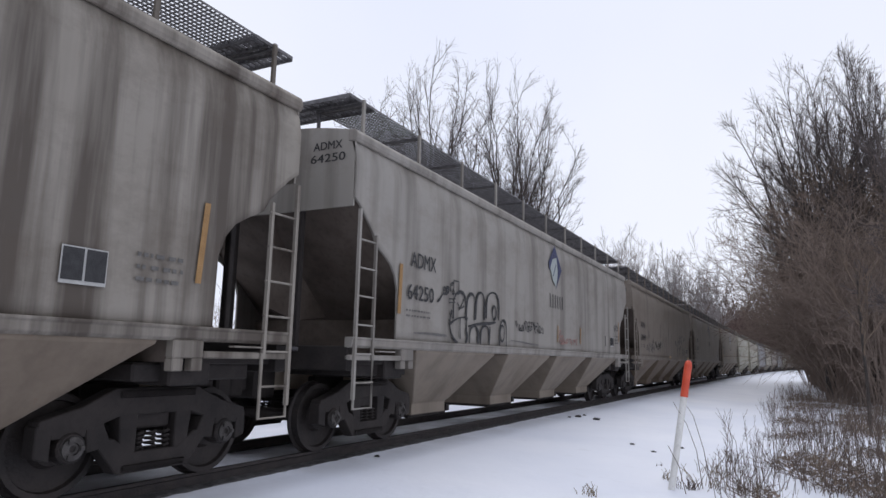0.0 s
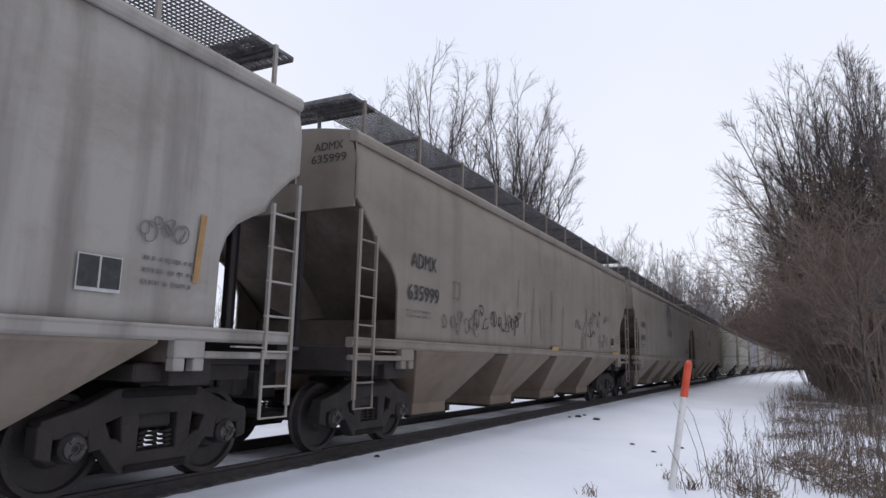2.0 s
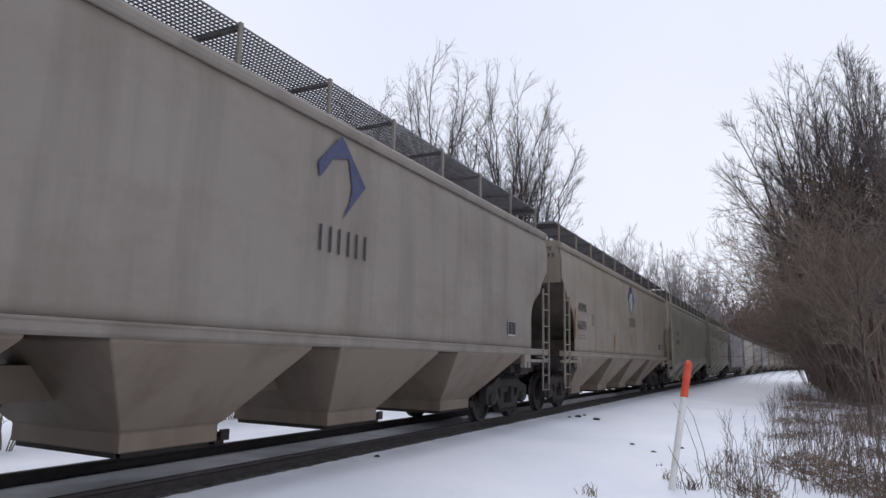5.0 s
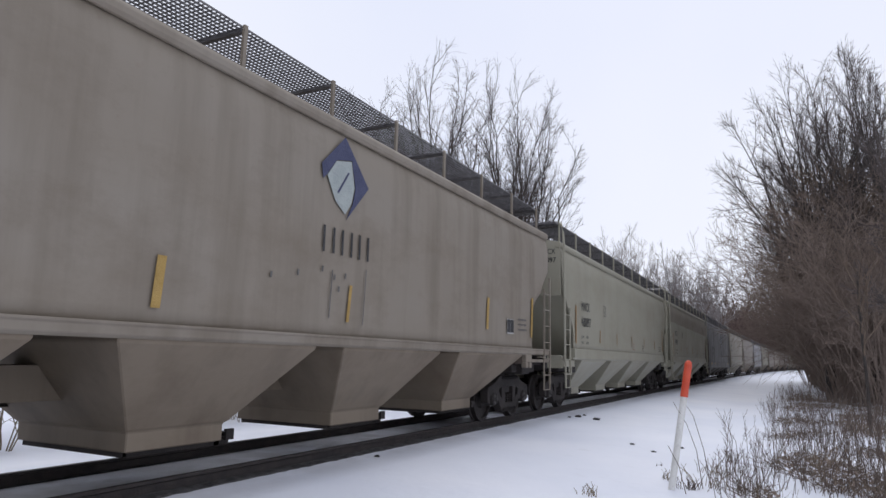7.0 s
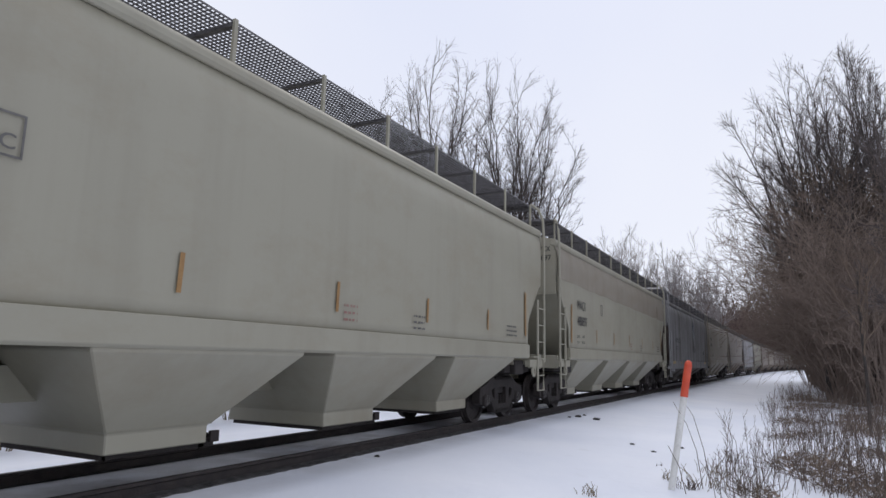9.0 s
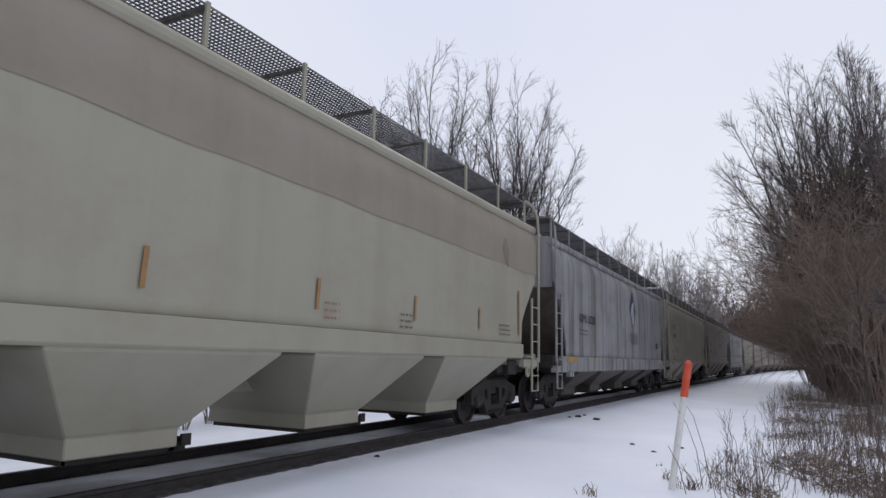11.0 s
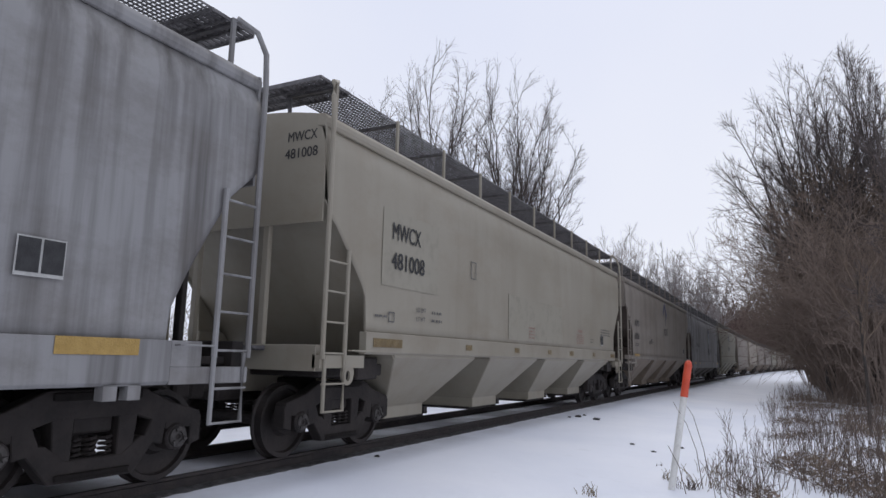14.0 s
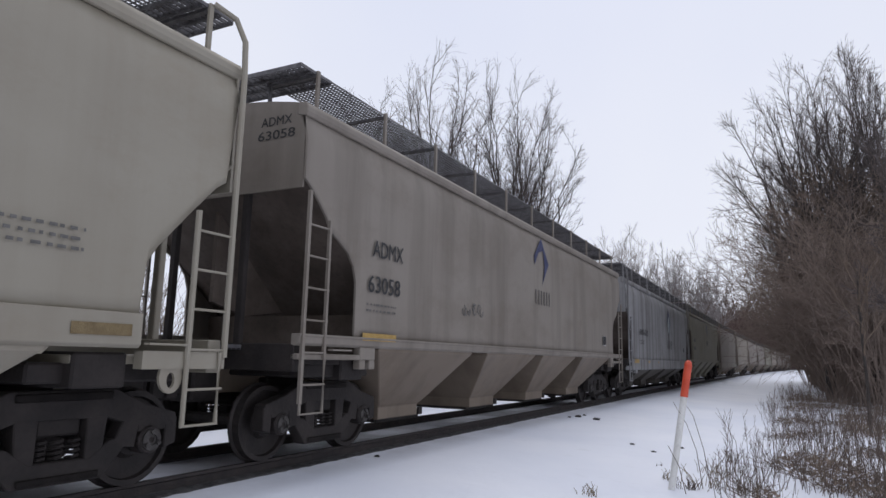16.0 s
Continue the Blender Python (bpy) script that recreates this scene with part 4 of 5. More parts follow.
scrawl(c, 4.9, 2.45, 0.7, 0.25, 5, FADED, 27, 0.010)
placard(c, 5.95, 1.80, 0.36, 0.25)
sill_patch(c, -0.25, 0.25, 1.50, 1.62, YELLOW)
sill_patch(c, 6.05, 6.95, 1.50, 1.60, YELLOW)
small_print(c, 6.55, 2.12, 3, 0.5, FADED, 19, 0.06)
# dusty grey car
c = names[3]
marks_round(c, "ADMX", "63455")
emblem(c, 0.10, 3.58, 1.10, False)
placard(c, 5.95, 1.80)
# beige car
c = names[4]
marks_round(c, "ADMX", "63293")
stripe(c, -7.42, 1.90, 2.70, 0.10, ORANGE)
frame_box(c, -5.62, 2.32, 0.20, 0.32, FADED)
emblem(c, 0.10, 3.58, 1.10)
stripe(c, -2.70, 1.68, 2.16, 0.10, YELLOW)
stripe(c, 0.25, 1.72, 2.20, 0.06, YELLOW, 0.05)
stripe(c, -0.12, 1.75, 2.35, 0.018, FADED, 0.03)
stripe(c, 0.62, 1.70, 2.45, 0.016, FADED, 0.04)
for x, z in ((-0.30, 2.38), (-0.05, 2.30), (0.05, 2.16), (0.18, 2.34), (-1.2, 2.2), (-0.75, 2.28)):
    stripe(c, x, z - 0.07, z, 0.03, FADED, 0.005)
stripe(c, 4.75, 1.85, 2.45, 0.10, YELLOW, 0.05)
stripe(c, 7.22, 1.78, 2.66, 0.10, YELLOW, 0.06)
placard(c, 5.82, 1.84, 0.34, 0.26)
small_print(c, 6.45, 2.12, 3, 0.5, FADED, 23, 0.06)
# clean pale green cars
for c in (names[5], names[6]):
    marks_plain(c, "MWCX", "480897", 2.24)
    letters(c, "LD LMT", -6.62, 1.915, 0.105, 0.28)
    letters(c, "218700", -6.14, 1.925, 0.105, 0.26)
    letters(c, "LT WT", -6.60, 1.755, 0.105, 0.22)
    letters(c, "67300", -6.14, 1.765, 0.105, 0.26)
    stripe(c, -7.18, 1.76, 2.78, 0.085, ORANGE)
    for x in (-4.52, -2.24, 0.22, 2.6, 5.0):
        stripe(c, x, 1.84, 2.22, 0.055, ORANGE, 0.015)
    stripe(c, 7.05, 1.80, 2.74, 0.085, ORANGE, -0.02)
    frame_box(c, -3.98, 2.68, 0.24, 0.34, FADED)
    letters(c, "C", -3.92, 2.74, 0.17, 0.12, FADED)
    small_print(c, 0.4, 1.92, 3, 0.3, RED, 31, 0.05)
    small_print(c, 2.2, 1.90, 3, 0.35, FADED, 32, 0.05)
    small_print(c, 6.0, 1.95, 3, 0.55, FADED, 33, 0.05)
# the second pale car: an older coat showing along the top, and a brown stain
c = names[6]
coat = Geo()
for i in range(42):
    x = -8.26 + 0.403 * i
    low = 3.36 + 0.05 * noise.noise((i * 0.35, 2.0, 0)) - 0.004 * i
    for j in range(7):
        z = low + (4.20 - low) * j / 6
        coat.v.append((x, -(HALF_WIDTH - 0.0085 - (KINDS["plain"]["lean"] * ((z - 3.85) / (EAVE - 3.85)) ** 1.5 if z > 3.85 else 0.0)), z))
coat.f = [(i * 7 + j, i * 7 + 7 + j, i * 7 + 8 + j, i * 7 + 1 + j) for i in range(41) for j in range(6)]
part("old_coat", coat.mesh("old_coat", fix=False, smooth=True), OLDCOAT, c, "older tan coat along the top")
for dx, dz, w, h in ((0.0, 0.06, 0.10, 0.18), (0.05, -0.05, 0.12, 0.20), (-0.08, 0.0, 0.06, 0.12), (0.12, -0.16, 0.05, 0.16)):
    ring = [(6.33 + dx + w * math.cos(a) * (1 + 0.5 * noise.noise((2 * math.cos(a) + dx * 9, 2 * math.sin(a), 4))), 3.52 + dz + h * math.sin(a) * (1 + 0.4 * noise.noise((2 * math.sin(a), 2 * math.cos(a) + dx * 9, 7)))) for a in [i * math.pi / 12 for i in range(24)]]
    flat(c, "brown_stain", [ring], STAIN, "brown rust stain", y=-HALF_WIDTH + 0.004 - 0.0007 * dx * 20)
# streaked car with the deep sill
for c in (names[7], names[10]):
    letters(c, "ADMX", -6.20, 2.36, 0.34, 0.86)
    letters(c, "62328", -5.22, 2.36, 0.34, 0.78)
    end_letters(c, "ADMX", -0.66, 4.06, 0.16, 0.46, KINDS["deep"]["half"])
    end_letters(c, "62328", -0.66, 3.90, 0.16, 0.46, KINDS["deep"]["half"])
    small_print(c, -6.2, 2.12, 2, 0.95, FADED, 41, 0.06)
    emblem(c, 1.18, 3.20, 1.34, slim=1.12, spread=1.3)
    sill_patch(c, -7.35, -6.50, 1.26, 1.40, YELLOW)
    sill_patch(c, -4.60, -4.28, 1.27, 1.36, YELLOW)
    sill_patch(c, -2.30, -2.05, 1.27, 1.34, ORANGE)
    sill_patch(c, 6.30, 7.05, 1.26, 1.40, YELLOW)
    placard(c, 5.95, 1.86, 0.36, 0.26)
# cream car
c = names[8]
flat(c, "repainted_patch", [rect(-6.95, -5.25, 2.30, 3.42)], NEWCOAT, "lighter repainted patch", y=-1.5895)
flat(c, "repainted_patch", [rect(-2.1, 1.6, 1.70, 2.62)], NEWCOAT, "lighter repainted patch", y=-1.5895)
marks_plain(c, "MWCX", "481008", 2.54, -0.16)
sill_patch(c, -7.15, -6.38, 1.42, 1.54, GOLD)
for x in (-4.20, -1.82, 0.34, 4.45):
    sill_patch(c, x, x + 0.26, 1.43, 1.53, GOLD)
sill_patch(c, 2.12, 2.48, 1.42, 1.54, GOLD)
sill_patch(c, 6.65, 7.20, 1.42, 1.52, GOLD)
frame_box(c, -3.98, 2.72, 0.22, 0.32, FADED)
letters(c, "LD LMT", -5.95, 1.98, 0.10, 0.30, FADED)
letters(c, "LT WT", -5.95, 1.84, 0.10, 0.28, FADED)
small_print(c, -5.45, 1.98, 2, 0.35, FADED, 51, 0.07)
frame_box(c, -6.75, 1.78, 0.16, 0.15, FADED)
small_print(c, -7.1, 1.84, 1, 0.30, FADED, 52, 0.05)
letters(c, "WARNING", 2.98, 2.06, 0.125, 0.46, RED)
small_print(c, 2.86, 1.98, 5, 0.72, RED, 53, 0.03)
small_print(c, -0.9, 1.98, 4, 0.4, RED, 54, 0.04)
small_print(c, 5.5, 2.24, 3, 1.2, FADED, 55, 0.045)
small_print(c, 4.3, 1.90, 2, 0.35, FADED, 56, 0.04)
placard(c, 5.52, 1.80, 0.26, 0.26)
# dusty car behind it
c = names[9]
marks_round(c, "ADMX", "63058")
emblem(c, 0.10, 3.58, 1.10, False)
scrawl(c, -4.2, 2.05, 1.0, 0.22, 7, FADED, 61, 0.012)
sill_patch(c, -7.25, -6.40, 1.50, 1.60, YELLOW)
placard(c, 5.95, 1.80)
for i in (11, 14, 15, 17, 18, 20):
    emblem(names[i], 0.10, 3.58, 1.10, False)
    flat(names[i], "number_bars", [rect(-7.12, -6.32, 2.62, 2.82), rect(-7.14, -6.30, 2.14, 2.34)], FADED, "dark bars of distant lettering")


# ---------------------------------------------------------------- bare trees and brush
def branch(geos, p, d, length, r, level, plan, rnd, thin=0.006):
    """Grow one limb and its side limbs; plan gives, level by level, side limbs, angle, length share, wobble, lift."""
    kids, angle, share, wobble, lift = plan[level]
    fork = (plan[-1][0], 0.25, 0.25, 0.25, 0.25)
    seg = 5 if level < 2 else 4 if level < 3 else 3
    pts, rad, step = [p.copy()], [r], length / seg
    spots = []
    for i in range(seg):
        d = (d + Vector((rnd.gauss(0, wobble), rnd.gauss(0, wobble), rnd.gauss(0, wobble) + lift))).normalized()
        p = p + d * step
        pts.append(p.copy())
        rad.append(max(r * (1 - (0.35 if level == 0 else 0.8) * (i + 1) / seg), thin * 0.7))
        spots.append((p.copy(), d.copy(), rad[-1]))
    geos[min(level, len(geos) - 1)].tube(pts, rad, 7 if level == 0 else 5 if level == 1 else 3, cap=False)
    if level + 1 >= len(plan):
        return
    for c in range(kids):
        u = fork[level] + (1 - fork[level]) * (c + rnd.random()) / kids
        i = min(int(u * seg), seg - 1)
        a, b = pts[i], pts[i + 1]
        q = a.lerp(b, u * seg - i)
        axis = Vector((rnd.gauss(0, 1), rnd.gauss(0, 1), rnd.gauss(0, 1))).cross(d).normalized()
        nd = Matrix.Rotation(radians(rnd.uniform(0.6, 1.25) * angle), 3, axis) @ spots[i][1]
        branch(geos, q, nd, length * share * rnd.uniform(0.7, 1.2) * (1.15 - 0.45 * u), max(spots[i][2] * 0.75, thin), level + 1, plan, rnd, thin)


def tree_meshes(height, radius, plan, seed, stems=1, splay=0.1, thin=0.006):
    rnd = random.Random(seed)
    geos = [Geo(), Geo()]
    for s in range(stems):
        a = rnd.uniform(0, 6.28)
        d = Vector((math.cos(a) * splay, math.sin(a) * splay, 1)).normalized()
        branch(geos, Vector((math.cos(a) * radius * 0.8 * (stems > 1), math.sin(a) * radius * 0.8 * (stems > 1), -0.3)), d, height * rnd.uniform(0.85, 1.1), radius, 0, plan, rnd, thin)
    return [g.mesh(n, fix=False) for g, n in zip(geos, ("trunk", "crown"))]


def dome_tree(cz, rx, rz, radius, seed, limbs=10, subs=14, twigs=8, thin=0.009):
    """A tree with a rounded crown: trunk, long limbs that rise in curves to the dome's surface, side limbs, twigs and twiglets.
    cz, rx, rz: height of the crown's middle, its half width and half height."""
    rnd = random.Random(seed)
    trunk, boughs, fine = Geo(), Geo(), Geo()

    def jitter(k):
        return Vector((rnd.gauss(0, k), rnd.gauss(0, k), rnd.gauss(0, k)))

    def inside(q, k=1.0):
        return (q.x ** 2 + q.y ** 2) / rx ** 2 + ((q.z - cz) / rz) ** 2 < k

    fork = cz - rz * 0.72
    lean = jitter(0.35)
    pts = [Vector((lean.x * u * u, lean.y * u * u, -0.3 + (fork * 1.25 + 0.3) * u)) for u in (0, 0.2, 0.4, 0.6, 0.8, 1.0)]
    trunk.tube(pts, [radius * (1.15 - 0.5 * i / 5) for i in range(6)], 8)
    for i in range(limbs):
        phi, theta = 2.4 * i + rnd.uniform(-0.4, 0.4), math.acos(1 - 1.12 * (i + 0.5) / limbs)
        k = rnd.uniform(0.82, 0.98)
        tip = Vector((rx * math.sin(theta) * math.cos(phi) * k, rx * math.sin(theta) * math.sin(phi) * k, cz + rz * math.cos(theta) * k))
        a = pts[3].lerp(pts[5], rnd.random())
        span = (tip - a).length
        mid = a.lerp(tip, 0.45) + Vector((0, 0, -0.10 if theta < 0.9 else 0.06)) * span * 0.5 + jitter(0.03 * span)
        way = [a * (1 - u) ** 2 + mid * 2 * u * (1 - u) + tip * u * u + jitter(0.012 * span) * (0 < n < 9) for n, u in enumerate([j / 9 for j in range(10)])]
        boughs.tube(way, [max(radius * 0.58 * (1 - 0.1 * n) ** 1.2, thin * 1.4) for n in range(10)], 5, cap=False)
        for j in range(subs):
            u = 0.22 + 0.76 * (j + rnd.random()) / subs
            n = min(int(u * 9), 8)
            b = way[n].lerp(way[n + 1], u * 9 - n)
            along = (way[n + 1] - way[n]).normalized()
            away = Vector((b.x, b.y, (b.z - cz) * 0.5 + 0.3 * rz)).normalized()
            d = (along * 0.9 + away * 0.45 + jitter(0.42)).normalized()
            length = span * 0.30 * rnd.uniform(0.6, 1.25) * (1.15 - 0.55 * u)
            q, side = b, [b]
            for _ in range(5):
                d = (d + jitter(0.09) + Vector((0, 0, 0.05))).normalized()
                q = q + d * length / 5
                if not inside(q, rnd.uniform(0.95, 1.08)):
                    break
                side.append(q)
            if len(side) < 2:
                continue
            boughs.tube(side, [max(radius * 0.20 * (1 - u * 0.55) * (1 - n / len(side)), thin * 1.2) for n in range(len(side))], 3, cap=False)
            for m in range(twigs):
                v = (0.15 + 0.85 * (m + rnd.random()) / twigs) * (len(side) - 1)
                n = min(int(v), len(side) - 2)
                c = side[n].lerp(side[n + 1], min(1.0, v - n))
                e = ((side[n + 1] - side[n]).normalized() + jitter(0.42) + Vector((0, 0, 0.12))).normalized()
                reach = rnd.uniform(0.5, 1.25) * rz / 8
                c1 = c + e * reach * 0.5
                c2 = c1 + (e + jitter(0.15)).normalized() * reach * 0.5
                if not inside(c2, 1.16):
                    c2 = c1
                    c1 = c.lerp(c1, 0.5)
                fine.tube([c, c1, c2], [thin, thin * 0.85, thin * 0.6], 3, cap=False)
                for _ in range(2):
                    f = c.lerp(c2, rnd.uniform(0.3, 0.9))
                    fine.tube([f, f + (e + jitter(0.5)).normalized() * reach * rnd.uniform(0.3, 0.55)], [thin * 0.75, thin * 0.5], 3, cap=False)
    return [g.mesh(n, fix=False) for g, n in ((trunk, "trunk"), (boughs, "branchwork"), (fine, "crown"))]


def plant(name, meshes, x, y, turn, scale, label, category, group, bark=None, twig=None):
    t = thing(name, label, category, group, m=pose(x, y, ground_z(x, y), 0, 0, turn) @ Matrix.Diagonal((scale, scale, scale, 1)))
    for i, (n, me) in enumerate(zip(("trunk", "branchwork", "crown") if len(meshes) > 2 else ("trunk", "crown"), meshes)):
        part(n, me, (twig or TWIG) if i == len(meshes) - 1 else (bark or BARK), t)
    return t


# side limbs, angle, length share, wobble, lift
DENSE = [(12, 44, 0.52, 0.04, 0.01), (8, 36, 0.50, 0.07, 0.03), (5, 34, 0.52, 0.09, 0.03), (4, 34, 0.55, 0.10, 0.02), (0.28, 0, 0, 0.10, 0.02)]
BUSH = [(6, 42, 0.55, 0.09, 0.03), (6, 40, 0.55, 0.12, 0.03), (4, 40, 0.60, 0.14, 0.02), (0.25, 0, 0, 0.16, 0.0)]
REED = [(5, 30, 0.5, 0.08, 0.04), (4, 32, 0.55, 0.12, 0.04), (0.25, 0, 0, 0.14, 0.02)]

# the wide-crowned trees behind the train
tall = [dome_tree(13.2, 4.3, 9.0, 0.25, 11, 15, 13), dome_tree(12.6, 4.0, 8.6, 0.23, 12, 14, 13), dome_tree(12.2, 3.3, 8.2, 0.20, 13, 12, 13)]
for i, x, y, turn, k in ((2, 36.0, 18.3, 20, 1.04), (0, 36.0, 13.6, 200, 1.0), (1, 38.0, 9.9, 140, 1.0), (2, 39.5, 8.0, 310, 0.98)):
    plant("bare_tree", tall[i], x, y, turn, k, "tall bare grey deciduous tree with a rounded open crown", "tree", "bare trees behind the train", DARKBARK, TWIG)
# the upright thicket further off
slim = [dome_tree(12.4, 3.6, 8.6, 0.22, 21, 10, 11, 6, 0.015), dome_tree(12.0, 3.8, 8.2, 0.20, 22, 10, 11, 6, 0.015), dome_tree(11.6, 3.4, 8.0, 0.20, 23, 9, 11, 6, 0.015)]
rnd = random.Random(31)
for i in range(17):
    u = i / 16
    x, y = 104 + rnd.uniform(-6, 22), 21.0 - 20.0 * u + rnd.uniform(-0.6, 0.6)
    k = (0.84 + 0.28 * math.sin(math.pi * min(1.0, 0.12 + 0.95 * u))) * rnd.uniform(0.94, 1.04)
    plant("bare_tree", slim[i % 3], x, y + 1.5, rnd.uniform(0, 360), k, "slender bare grey tree with upright branches, paled by haze", "tree", "thicket of slender trees", HAZEBARK, HAZEBARK)
# trees and brush on the near side, beside the line
edge = [tree_meshes(7.6, 0.09, DENSE, 41, 1, 0.03, 0.010), tree_meshes(7.2, 0.085, DENSE, 42, 2, 0.10, 0.010)]
young = tree_meshes(7.8, 0.075, [(8, 40, 0.45, 0.03, 0.0), (7, 36, 0.5, 0.08, 0.02), (5, 36, 0.55, 0.10, 0.02), (0.45, 0, 0, 0.1, 0.0)], 44, 1, 0.02, 0.007)
plant("bare_tree", young, 19.4, -7.6, 0, 0.55, "young bare tree with a thin dark trunk", "tree", "trees beside the line", DARKBARK, BROWNTWIG)
wide = [dome_tree(10.6, 5.4, 8.2, 0.24, 45, 16, 15, 9), dome_tree(10.2, 5.0, 7.8, 0.22, 46, 15, 15, 9)]
for i, (x, y, turn, k) in enumerate([(40.0, -7.9, 130, 1.0), (42.0, -10.2, 170, 1.08), (36.0, -11.6, 290, 0.98), (48.0, -9.0, 100, 1.05), (54.0, -8.4, 210, 0.86), (60.0, -9.2, 330, 0.94), (37.0, -9.6, 60, 0.86), (50.0, -12.4, 20, 1.15), (66.0, -8.6, 80, 0.9)]):
    plant("bare_tree", wide[i % 2], x, y, turn, k, "wide bare tree with fine twigs beside the line", "tree", "trees beside the line", DARKBARK, TWIG)
for i, (x, y, turn, k) in enumerate([(26.0, -10.6, 90, 1.15), (36.0, -10.8, 200, 1.3), (47.0, -10.8, 260, 1.4), (58.0, -10.6, 110, 1.5)]):
    plant("bare_tree", edge[i % 2], x, y, turn, k, "bare twiggy tree at the edge of the snow", "tree", "trees beside the line", DARKBARK, BROWNTWIG if i % 2 else TWIG)
shrub = [tree_meshes(3.6, 0.013, BUSH, 51, 9, 0.40, 0.0045), tree_meshes(3.2, 0.012, BUSH, 52, 10, 0.45, 0.0045)]
rnd = random.Random(61)
for i in range(32):
    x = 31 + 1.2 * i + rnd.uniform(-0.8, 0.8)
    y = -8.4 + 0.03 * i + rnd.uniform(-3.0, 0.3)
    plant("bare_shrub", shrub[i % 2], x, y, rnd.uniform(0, 360), rnd.uniform(1.7, 2.5), "tall brown leafless thicket shrub standing in snow", "shrub", "shrubs beside the line", THICKET, THICKET)
# brush on the far side, seen under the cars
reed = [tree_meshes(2.6, 0.011, REED, 71, 9, 0.25, 0.005), tree_meshes(2.1, 0.010, REED, 72, 10, 0.3, 0.005)]
for i in range(110):
    x, y = -1 + 0.42 * i + rnd.uniform(-0.5, 0.5), 6.2 + 4.5 * rnd.random()
    plant("bare_shrub", reed[i % 2], x, y, rnd.uniform(0, 360), rnd.uniform(0.7, 1.3), "bare straw-coloured shrub in snow behind the track", "shrub", "shrubs behind the track", STRAW if i % 2 else DARKWEED, STRAW if i % 2 else BROWNTWIG)


def stems(name, spots, height, thick, seed, material, label, category, lean=0.25, twigs=2):
    """Many thin dry stalks in one mesh."""
    rnd = random.Random(seed)
    g = Geo()
    for x, y in spots:
        h = height * rnd.uniform(0.45, 1.25)
        z = ground_z(x, y) - 0.03
        d = Vector((rnd.gauss(0, lean), rnd.gauss(0, lean), 1)).normalized()
        p = Vector((x, y, z))
        q = p + d * h * 0.55
        d2 = (d + Vector((rnd.gauss(0, 0.2), rnd.gauss(0, 0.2), 0))).normalized()
        r = q + d2 * h * 0.45
        g.tube([p, q, r], [thick, thick * 0.8, thick * 0.4], 3, cap=False)
        for _ in range(twigs):
            u = rnd.uniform(0.4, 0.95)
            a = p.lerp(r, u)
            e = (d + Vector((rnd.gauss(0, 0.6), rnd.gauss(0, 0.6), 0.2))).normalized() * h * rnd.uniform(0.12, 0.3)
            g.tube([a, a + e], [thick * 0.55, thick * 0.3], 3, cap=False)
    me = g.mesh(name, fix=False)
    me.materials.append(material)
    return tagged(new(name, me), label, category, kind="stuff")


rnd = random.Random(71)


def scatter(n, x0, x1, edge_y, depth):
    """Spots right of a line that runs along the verge, thinning out towards the track."""
    out = []
    while len(out) < n:
        x = x0 + (x1 - x0) * rnd.random() ** 1.5
        y = edge_y(x) - depth * rnd.random() ** 0.7
        if noise.noise((x * 0.55, y * 0.8, 9)) > -0.30 + 0.5 * rnd.random() - 0.15:
            out.append((x, y))
    return out


def clumped(n, x0, x1, edge_y, depth, size, cut):
    """Spots gathered into drifts with bare snow between them."""
    out = []
    while len(out) < n:
        x = x0 + (x1 - x0) * rnd.random() ** 1.6
        y = edge_y(x) - depth * rnd.random() ** 0.8
        if noise.noise((x * size * 0.6, y * size, 4)) + 0.35 * noise.noise((x * size * 2, y * size * 2.6, 8)) > cut + 0.25 * rnd.random():
            out.append((x, y))
    return out


def dead_leaves(spots, seed):
    """Curled brown leaves lying on the snow and caught in the weeds."""
    rnd = random.Random(seed)
    g = Geo()
    for x, y in spots:
        w = rnd.uniform(0.025, 0.06)
        m = Matrix.Translation((x, y, ground_z(x, y) + 0.02 + 0.10 * rnd.random() ** 3)) @ Euler((rnd.gauss(0, 0.5), rnd.gauss(0, 0.5), rnd.uniform(0, 6.28))).to_matrix().to_4x4()
        pts = [(-w, 0, 0), (-w * 0.2, -w * 0.55, w * 0.3), (w, 0, w * 0.1), (-w * 0.2, w * 0.55, w * 0.35)]
        g.add([tuple(m @ Vector(q)) for q in pts], [(0, 1, 2), (0, 2, 3)])
    me = g.mesh("leaf_litter", fix=False)
    me.materials.append(DEADLEAF)
    tagged(new("leaf_litter", me), "curled dead brown leaves strewn over snow", "leaves", kind="stuff")


def verge(x):
    return -4.9 - 0.015 * max(0.0, x - 12)


stems("dry_weeds", clumped(3600, 9.0, 46, verge, 6.0, 0.9, -0.12), 0.46, 0.0045, 1, DARKWEED, "dead brown weed stalks standing in snow", "weeds", 0.22, 3)
stems("dry_grass", clumped(3200, 9.0, 42, lambda x: verge(x) - 0.4, 6.0, 0.7, -0.02), 0.30, 0.0035, 2, STRAW, "dry straw-coloured grass in snow", "grass", 0.9, 0)
stems("fallen_twigs", clumped(5200, 9.5, 48, lambda x: verge(x) - 0.3, 6.5, 0.7, 0.0), 0.42, 0.006, 7, BROWNTWIG, "matted dead twigs lying on snow", "twigs", 2.6, 1)
dead_leaves(clumped(6000, 9.5, 44, lambda x: verge(x) - 0.5, 6.5, 0.7, 0.0), 8)
stems("tall_twigs", clumped(520, 10.5, 40, verge, 6.0, 0.5, -0.4), 0.95, 0.0065, 3, DARKWEED, "thin brown saplings and canes", "brush", 0.16, 7)
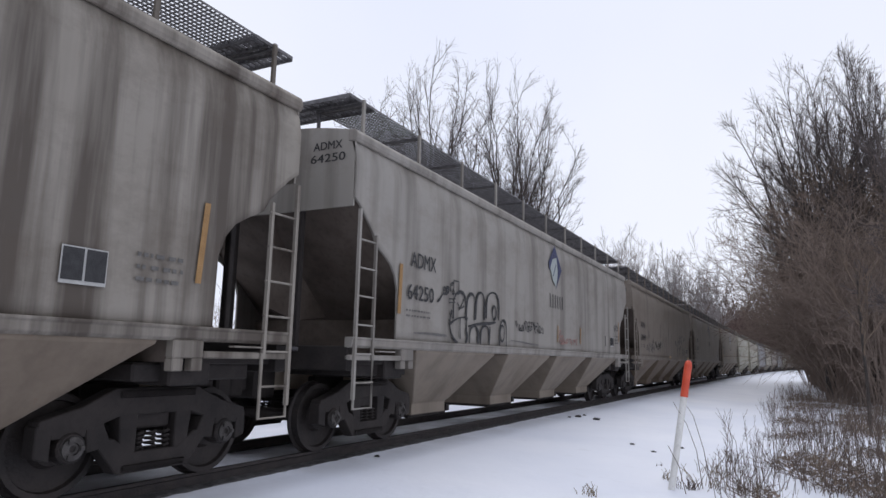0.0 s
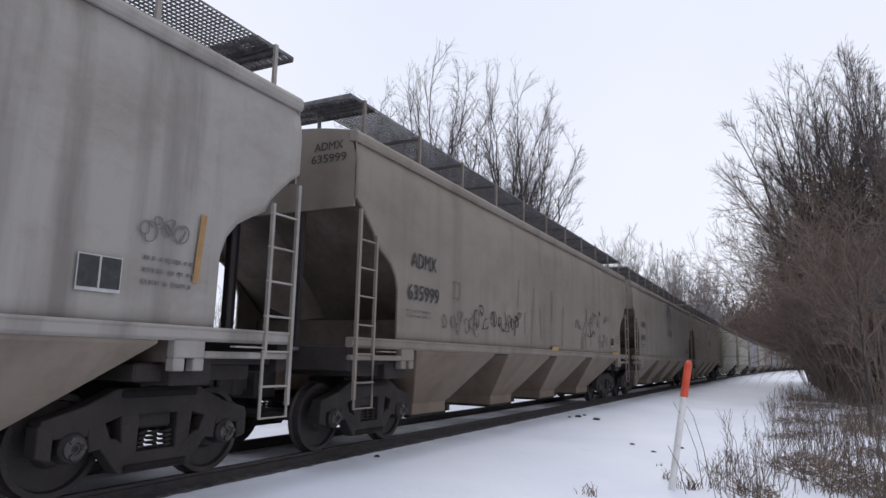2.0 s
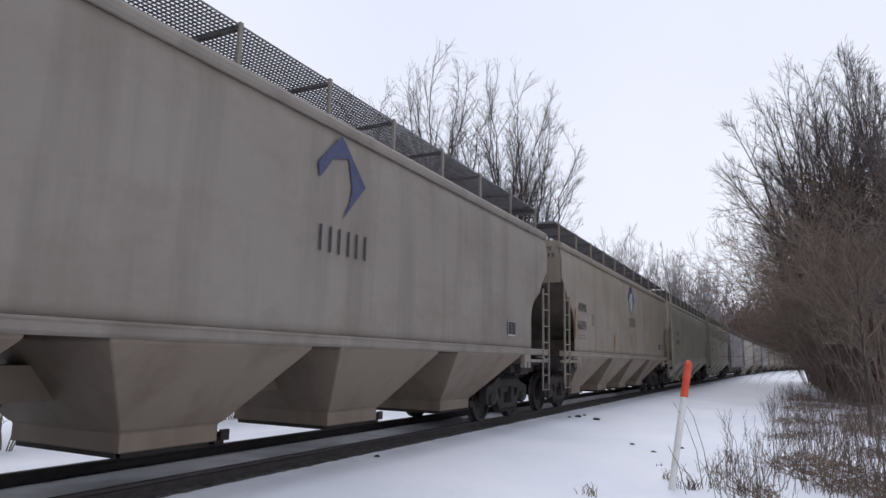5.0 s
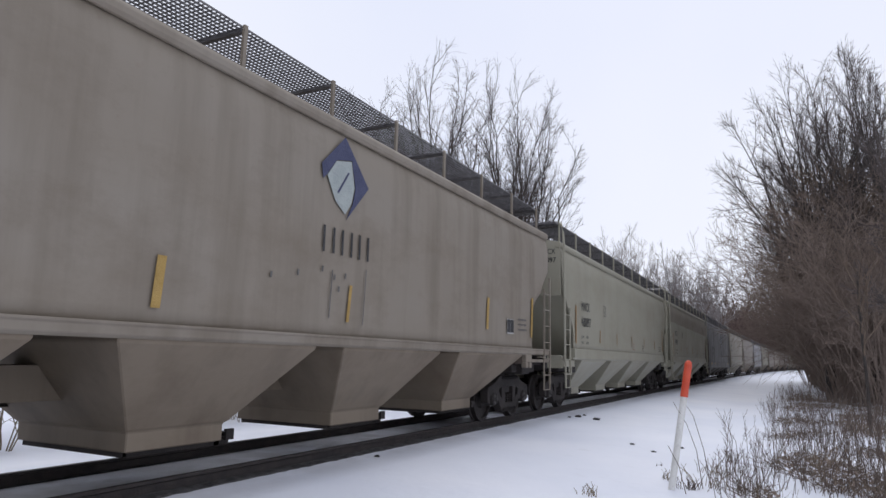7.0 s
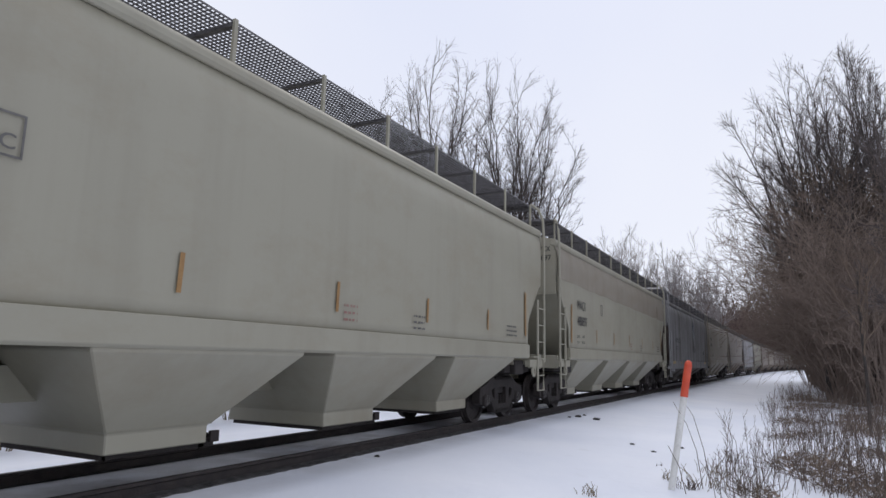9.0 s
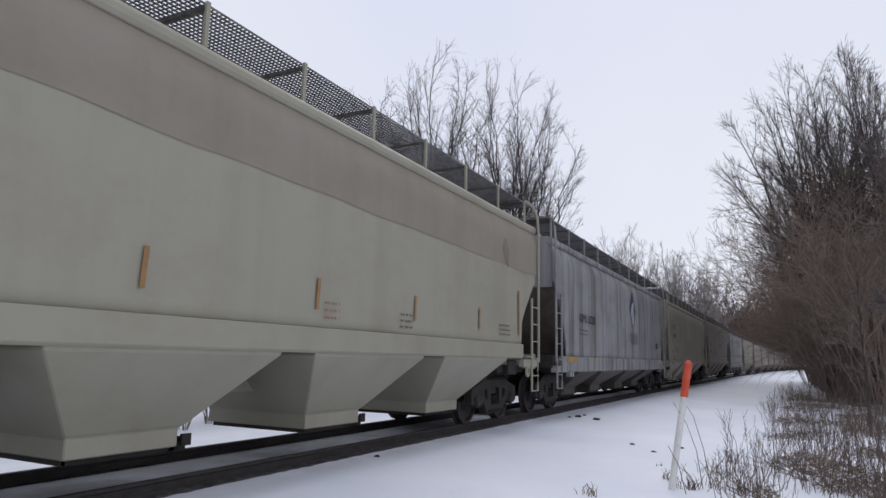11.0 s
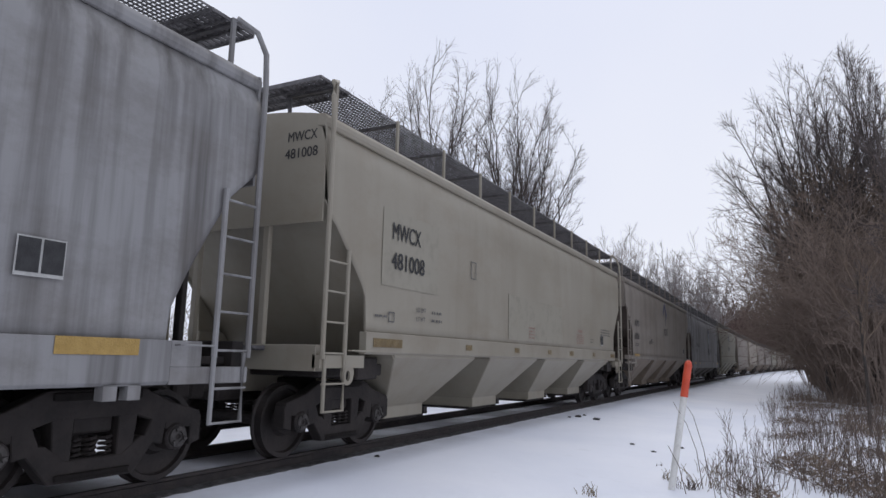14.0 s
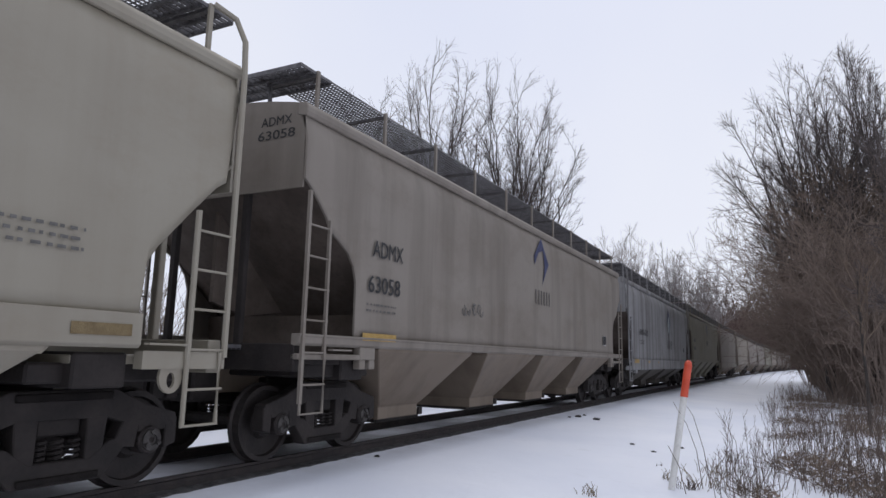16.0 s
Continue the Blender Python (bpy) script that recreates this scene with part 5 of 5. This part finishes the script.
spots = [(rnd.uniform(35, 85), -8.0 - 15 * rnd.random() ** 1.3) for _ in range(4200)]
stems("thicket", spots, 7.4, 0.020, 5, THICKET, "dense brown leafless thicket beside the line", "thicket", 0.16, 16)
far_spots = [(x, line_y(x) + (7 + abs(rnd.gauss(0, 12)) if rnd.random() < 0.6 else -10 - abs(rnd.gauss(0, 12)))) for x in [rnd.uniform(75, 190) for _ in range(1200)]]
stems("far_woods", far_spots, 9.0, 0.06, 4, REDTWIG, "distant grey-brown leafless woods along the track", "woods", 0.15, 8)
far_spots = [(x, line_y(x) + (7 + abs(rnd.gauss(0, 16)) if rnd.random() < 0.75 else -10 - abs(rnd.gauss(0, 12)))) for x in [rnd.uniform(190, 400) for _ in range(1900)]]
stems("far_woods", far_spots, 17.0, 0.20, 6, REDTWIG, "tall hazy grey-brown woods in the distance", "woods", 0.12, 8)


# ---------------------------------------------------------------- marker stake and small things in the snow
def build_stake():
    base = Vector((9.61, -4.38, ground_z(9.61, -4.38)))
    s = thing("marker_stake", "leaning white plastic marker stake with an orange-red top", "marker post", m=Matrix.Translation(base) @ Matrix.Rotation(radians(10), 4, Vector((0.48, -0.88, 0)).cross(Vector((0, 0, -1)))))
    part("shaft", Geo().tube([(0, 0, -0.25), (0, 0, 1.30)], 0.045, 16).mesh("shaft"), STAKE_WHITE, s, "scuffed white shaft")
    part("cap", Geo().tube([(0, 0, 1.24), (0, 0, 1.69), (0, 0, 1.725), (0, 0, 1.745)], [0.051, 0.051, 0.042, 0.02], 16).mesh("cap"), STAKE_RED, s, "orange-red sleeve")


build_stake()


def tuft(x, y, count, height, spread, seed, material, label):
    rnd = random.Random(seed)
    g = Geo()
    for _ in range(count):
        a, lean = rnd.uniform(0, 6.28), rnd.uniform(0.1, 0.7)
        h = height * rnd.uniform(0.5, 1.1)
        px, py = rnd.gauss(0, spread), rnd.gauss(0, spread)
        d = Vector((math.cos(a) * lean, math.sin(a) * lean, 1)).normalized()
        p = Vector((px, py, -0.03))
        g.tube([p, p + d * h * 0.6, p + d * h * 0.9 + Vector((math.cos(a), math.sin(a), -0.2)) * h * 0.12], [0.006, 0.005, 0.003], 3, cap=False)
    me = g.mesh("grass_tuft", fix=False)
    me.materials.append(material)
    ob = new("grass_tuft", me)
    ob.location = (x, y, ground_z(x, y))
    tagged(ob, label, "grass", "tufts in the snow", "stuff")


for n, (x, y, count, h, spread) in enumerate([(8.55, -3.55, 16, 0.20, 0.07), (9.75, -4.55, 30, 0.22, 0.09), (10.3, -4.2, 12, 0.22, 0.06), (11.6, -3.95, 8, 0.10, 0.05), (11.3, -4.75, 26, 0.30, 0.14), (12.6, -4.9, 20, 0.35, 0.12), (10.1, -4.9, 24, 0.42, 0.15), (9.9, -5.3, 24, 0.36, 0.2)]):
    tuft(x, y, count, h, spread, 90 + n, DARKWEED if n % 2 else STRAW, "small tuft of dead grass poking through snow")


def cane(x, y, pts, seed):
    g = Geo()
    g.tube([Vector(p) for p in pts], [0.006, 0.005, 0.004, 0.003][:len(pts)], 4, cap=False)
    me = g.mesh("dry_cane", fix=False)
    me.materials.append(DARKWEED)
    ob = new("dry_cane", me)
    ob.location = (x, y, ground_z(x, y))
    tagged(ob, "thin bent dry cane beside the marker stake", "cane", "canes by the stake")


cane(9.9, -4.75, [(0, 0, -0.05), (-0.06, 0.06, 0.5), (-0.16, 0.16, 0.85), (-0.34, 0.30, 1.15)], 1)
cane(9.95, -4.85, [(0, 0, -0.05), (0.02, 0.08, 0.5), (0.02, 0.2, 0.95), (0.05, 0.36, 1.2)], 2)
cane(9.4, -4.6, [(0, 0, -0.05), (-0.04, 0.08, 0.35), (-0.08, 0.2, 0.6)], 3)


def clod(x, y, size, seed):
    rnd = random.Random(seed)
    bm = bmesh.new()
    bmesh.ops.create_icosphere(bm, subdivisions=2, radius=size)
    for v in bm.verts:
        v.co *= rnd.uniform(0.65, 1.25)
        v.co.z *= 0.45
    me = bpy.data.meshes.new("clod")
    bm.to_mesh(me)
    bm.free()
    me.materials.append(BALLAST)
    ob = new("clod", me)
    ob.location = (x, y, ground_z(x, y) + size * 0.15)
    tagged(ob, "dark clod of earth lying on the snow", "clod", "clods on the snow")


for n, (x, y, size) in enumerate([(17.6, -0.62, 0.05), (18.0, -0.75, 0.09), (18.6, -0.75, 0.06), (18.0, -1.25, 0.10), (13.9, -3.0, 0.05), (13.4, -3.5, 0.05), (14.2, -3.9, 0.05), (8.6, -0.33, 0.045)]):
    clod(x, y, size, 200 + n)


def motions():
    def run(t):
        return 9.0809 * t - 0.00218 * t * (t - 16)
    times = [0.5 * i for i in range(33)]
    for car, middle in CARS:
        rows = []
        for t in times:
            x = middle - run(t)
            rows.append((t, pose(x, TRACK_Y + line_y(x), 0, 0, 0, line_turn(x))))
        walk(car, rows)
    ticks = [i / 15 for i in range(241)]
    turns = [-math.degrees(run(t) / WHEEL_R) for t in ticks]
    for w in WHEELSETS:
        x, y, z = w.location
        walk(w, [(t, pose(x, y, z, 0, a, 0)) for t, a in zip(ticks, turns)])


motions()
